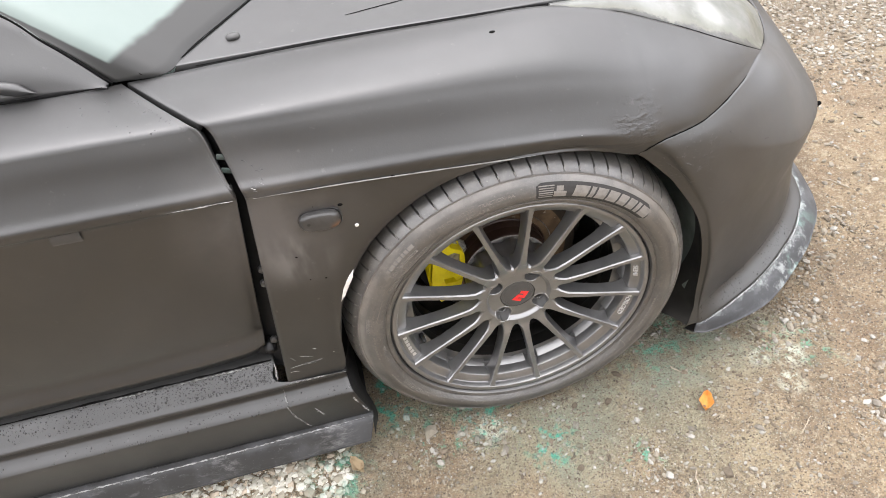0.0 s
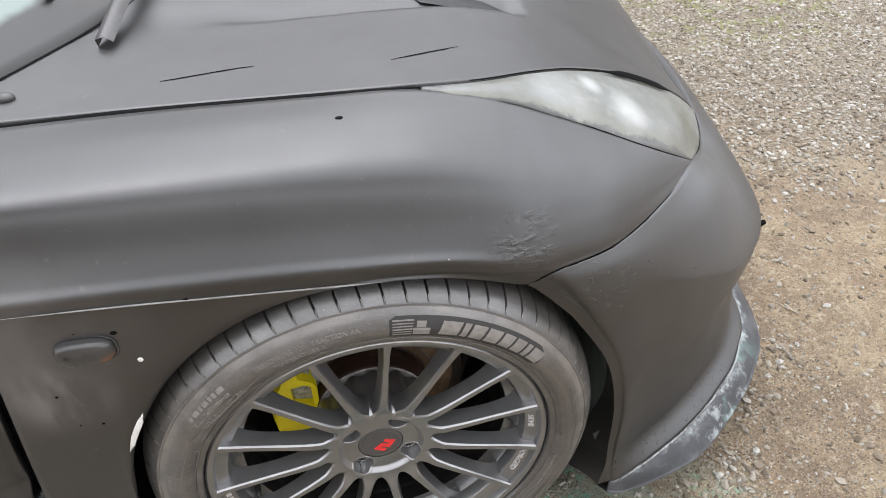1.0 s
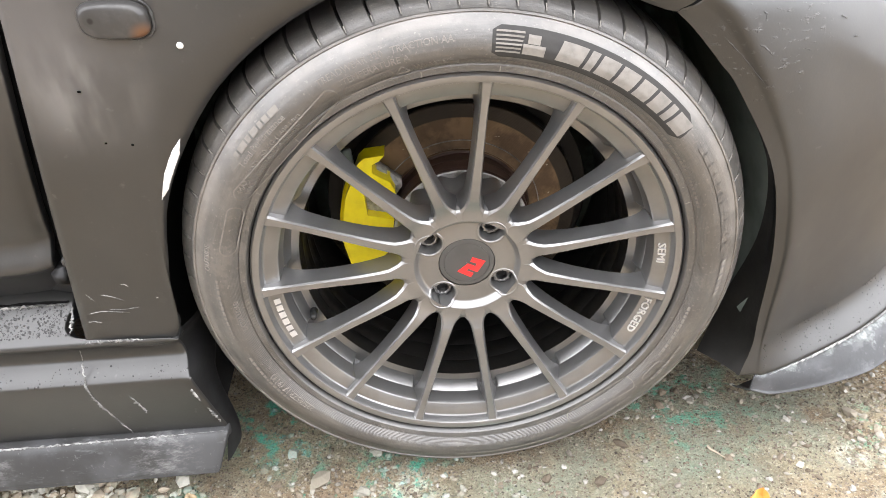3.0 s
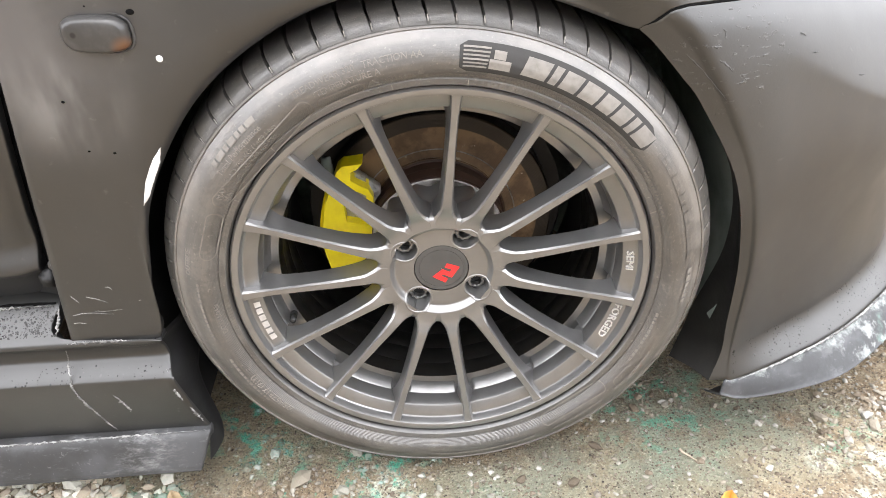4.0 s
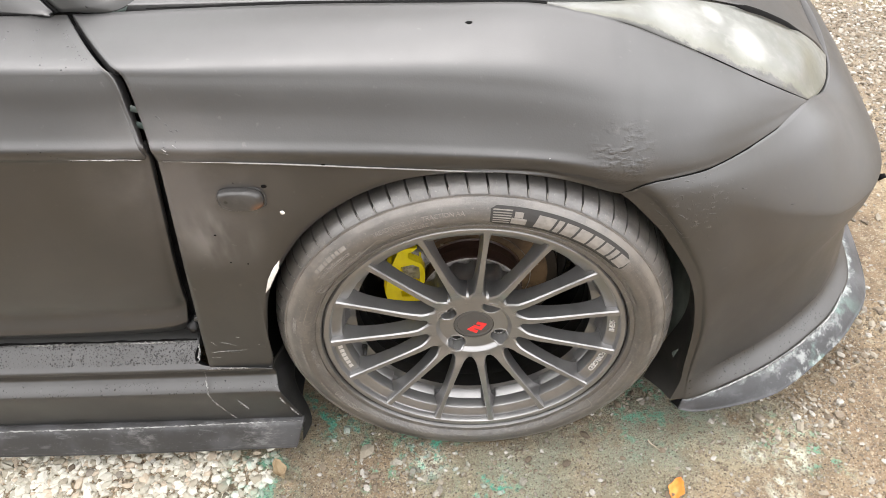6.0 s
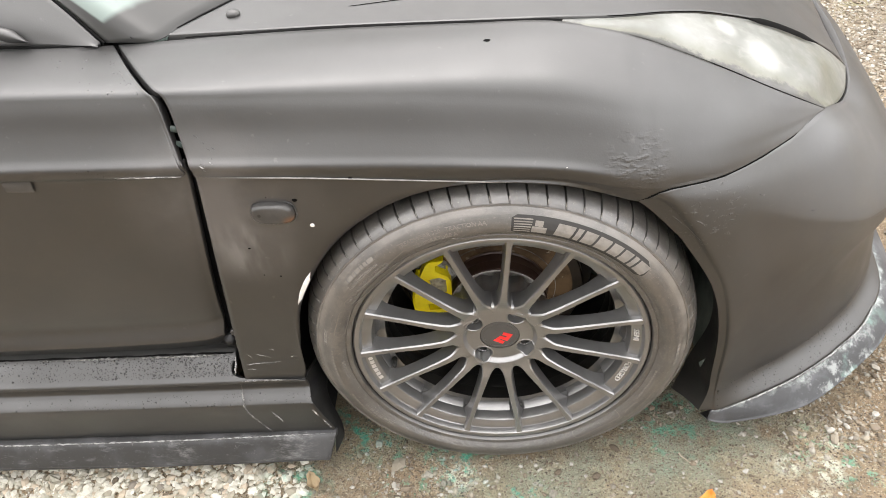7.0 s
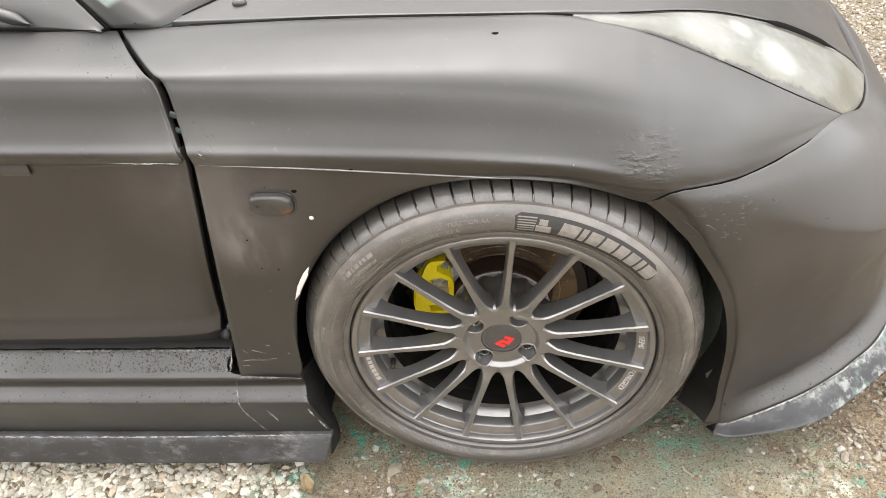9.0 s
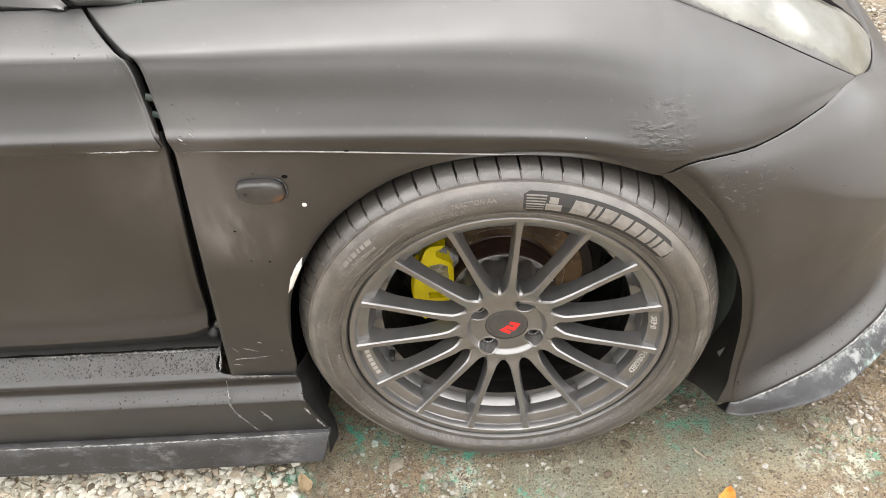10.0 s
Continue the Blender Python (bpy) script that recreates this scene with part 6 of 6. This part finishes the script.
def twig(place, length, turn, seed):
    rng = random.Random(seed)
    pts = []
    for i in range(6):
        s = i / 5 - 0.5
        pts.append((s * length * math.cos(turn) + rng.uniform(-1, 1) * 0.002, s * length * math.sin(turn) + rng.uniform(-1, 1) * 0.002, 0.002))
    c = spline(pts, 14)
    verts, faces = [], []
    for i, p in enumerate(c):
        r = 0.0018 * (1 - 0.5 * i / 14)
        for a in range(6):
            verts.append((p[0] + r * math.sin(a), p[1] + r * 0.3 * math.cos(a), p[2] + r * math.cos(a * math.pi / 3)))
        if i:
            b = 6 * i
            faces += [(b + a, b + (a + 1) % 6, b + (a + 1) % 6 - 6, b + a - 6) for a in range(6)]
    ob = mesh_object("twig", verts, faces, M_TWIG)
    ob.location = (*place, height(*place) + 0.001)
    return tagged(ob, "thin bleached twig on the dirt", "twig", "twigs on the dirt")


for i, (p, l, t) in enumerate((((0.322, -0.012), 0.026, -0.9), ((0.62, 0.35), 0.07, 0.4), ((0.5, -0.2), 0.05, 0.7), ((1.2, 0.9), 0.09, 0.2), ((0.95, 0.4), 0.07, 2.2), ((0.25, -0.25), 0.05, 1.3))):
    twig(p, l, t, i)


# ---- gravel ----
def stone_shape(seed):
    """An angular chip of crushed stone of unit size."""
    rng = np.random.RandomState(seed)
    bm = bmesh.new()
    bmesh.ops.create_icosphere(bm, subdivisions=1, radius=1.0)
    v = np.array([x.co[:] for x in bm.verts])
    f = [tuple(x.index for x in q.verts) for q in bm.faces]
    bm.free()
    v *= rng.uniform(0.6, 1.15, (len(v), 1))
    v *= np.array((1.0, rng.uniform(0.55, 0.9), rng.uniform(0.35, 0.6)))
    return v, f


HEAPS = ((-0.09, -0.03, 0.09, 0.9), (-0.19, -0.05, 0.08, 0.7), (0.04, -0.09, 0.1, 0.45), (0.2, -0.2, 0.12, 0.8), (0.62, 0.05, 0.09, 1.0), (0.54, 0.0, 0.05, 1.1), (0.7, -0.22, 0.14, 0.8), (0.28, 0.13, 0.1, 0.6),
         (-0.24, 0.04, 0.07, 0.6), (-0.52, -0.08, 0.14, 1.2), (-0.75, -0.1, 0.2, 1.3), (-1.0, -0.1, 0.3, 1.3), (0.72, 0.2, 0.1, 0.6), (0.86, 0.28, 0.08, 0.7), (0.33, -0.3, 0.1, 0.6))


def density(x, y):
    """How thickly the stones lie: heaps along the sill and here and there, a pale spread beyond the nose, few on the beaten earth."""
    n1 = noise.noise(Vector((x * 3.1, y * 3.1, 7.0)))
    n2 = noise.noise(Vector((x * 8.0, y * 8.0, 3.0)))
    n3 = noise.noise(Vector((x * 21.0, y * 21.0, 5.0)))
    d = 0.10 + 0.16 * max(0.0, n2) + 0.25 * max(0.0, n3)
    for hx, hy, size, amount in HEAPS:
        q = 1 - ((x - hx) ** 2 + (y - hy) ** 2) / size ** 2
        if q > 0:
            d += amount * q * (0.7 + 0.9 * n3)
    far = y - 0.80 + 0.12 * (x - 1.1) if x > 0.6 else -1.0
    d += max(0.0, min(1.0, (far + 0.06) * 3.0 + 0.6 * n1 + 0.35 * n2)) * 1.75
    return max(0.04, d)


def hidden(x, y):
    """Under the car, out of sight."""
    return x < 0.5 and y > 0.42 or (x < 0.7 and y > 0.6)


def build_gravel():
    rng = random.Random(12)
    shapes = [stone_shape(s) for s in range(12)]
    meshes = []
    for s, (v, f) in enumerate(shapes):
        me = bpy.data.meshes.new("stone")
        me.from_pydata([tuple(p) for p in v], [], f)
        me.materials.append(M_STONE)
        meshes.append(me)
    # the stones nearest the car's wheel and nose, each its own piece
    made = 0
    while made < 286:
        x, y = rng.uniform(-0.85, 0.95), rng.uniform(-0.32, 0.3)
        if hidden(x, y) or rng.random() > density(x, y) * 0.8 or (abs(x) < 0.12 and 0.0 < y < 0.22):
            continue
        size = rng.choice((0.0045, 0.005, 0.006, 0.007, 0.008, 0.0095, 0.012)) * rng.uniform(0.85, 1.15)
        ob = new("stone", meshes[rng.randrange(12)])
        ob.matrix_world = Matrix.LocRotScale((x, y, height(x, y) + size * 0.22), Euler((rng.uniform(-0.4, 0.4), rng.uniform(-0.4, 0.4), rng.uniform(0, 6.28))), (size, size, size))
        ob.parent = GROUND
        made += 1
    for x, y, size, flat in ((0.201, 0.013, 0.015, 0.4), (0.158, -0.042, 0.011, 0.8), (0.262, -0.035, 0.007, 0.8), (-0.205, -0.005, 0.022, 0.35), (0.335, -0.022, 0.009, 0.5), (0.44, -0.06, 0.008, 0.7), (-0.15, -0.03, 0.012, 0.6),
                             (-0.12, -0.045, 0.011, 0.7), (-0.19, -0.055, 0.010, 0.7), (0.6, 0.02, 0.013, 0.6), (0.64, 0.06, 0.011, 0.7), (-0.25, 0.045, 0.013, 0.7), (0.72, -0.12, 0.010, 0.7), (0.5, -0.14, 0.008, 0.7)):
        ob = new("stone", meshes[rng.randrange(12)])
        ob.matrix_world = Matrix.LocRotScale((x, y, height(x, y) + size * 0.15), Euler((0.1, -0.1, rng.uniform(0, 6.28))), (size, size, size * flat * 1.4))
        ob.parent = GROUND
    verts, faces, base = [], [], 0

    def scatter(n, x0, x1, y0, y1, lo, hi, gain):
        nonlocal base
        for _ in range(n):
            x, y = rng.uniform(x0, x1), rng.uniform(y0, y1)
            if hidden(x, y) or rng.random() > density(x, y) * gain:
                continue
            size = lo * (hi / lo) ** (rng.random() ** 2.2)
            v, f = shapes[rng.randrange(12)]
            a = rng.uniform(0, 6.28)
            c, s = math.cos(a), math.sin(a)
            t = rng.uniform(-0.35, 0.35)
            p = v * size
            w = np.stack([p[:, 0] * c - p[:, 1] * s, p[:, 0] * s + p[:, 1] * c, p[:, 2] + t * p[:, 0]], axis=1) + np.array((x, y, height(x, y) + size * 0.15))
            verts.append(w)
            faces.extend([(q[0] + base, q[1] + base, q[2] + base) for q in f])
            base += len(v)

    scatter(9500, -1.35, -0.36, -0.34, 0.12, 0.003, 0.012, 0.9)
    scatter(7500, -1.3, -0.38, -0.34, 0.02, 0.005, 0.016, 0.9)
    heap = mesh_object("gravel", np.concatenate(verts), list(faces), M_PALE, None, "", False)
    tagged(heap, "heap of pale angular crushed stone beside the sill", "gravel", kind="stuff")
    verts.clear(), faces.clear()
    base = 0
    scatter(46000, -1.25, 1.0, -0.42, 0.42, 0.0011, 0.0055, 0.95)
    scatter(4200, -0.36, 0.5, -0.34, 0.14, 0.0025, 0.008, 0.9)
    scatter(3600, 0.42, 1.1, -0.34, 0.3, 0.0025, 0.009, 0.9)
    scatter(105000, 0.6, 2.9, -0.4, 2.8, 0.0028, 0.012, 0.75)
    ob = mesh_object("gravel", np.concatenate(verts), faces, M_GRAVEL, None, "", False)
    tagged(ob, "pale loose crushed gravel scattered over dirt", "gravel", kind="stuff")
    # fine grit pressed into the earth, eight faces a grain
    nrng = np.random.RandomState(5)
    n = 42000
    x, y = nrng.uniform(-1.0, 0.95, n), nrng.uniform(-0.4, 0.3, n)
    z = np.array([height(a, b) for a, b in zip(x, y)])
    size = 0.0009 * 2.6 ** nrng.rand(n)
    axes = np.array(((1, 0, 0), (-1, 0, 0), (0, 1, 0), (0, -1, 0), (0, 0, 0.6), (0, 0, -0.6)), float)
    turn = nrng.uniform(0, 6.28, n)
    c, s = np.cos(turn), np.sin(turn)
    shape = axes[None] * nrng.uniform(0.55, 1.3, (n, 6, 1)) * size[:, None, None]
    grains = np.stack([shape[..., 0] * c[:, None] - shape[..., 1] * s[:, None] + x[:, None], shape[..., 0] * s[:, None] + shape[..., 1] * c[:, None] + y[:, None], shape[..., 2] + (z + size * 0.2)[:, None]], axis=2)
    tris = np.array(((0, 2, 4), (2, 1, 4), (1, 3, 4), (3, 0, 4), (2, 0, 5), (1, 2, 5), (3, 1, 5), (0, 3, 5)))
    every = (tris[None] + 6 * np.arange(n)[:, None, None]).reshape(-1, 3)
    ob = mesh_object("grit", grains.reshape(-1, 3), every.tolist(), M_GRIT, None, "", False)
    tagged(ob, "fine brown grit pressed into the dirt", "grit", kind="stuff")


build_gravel()
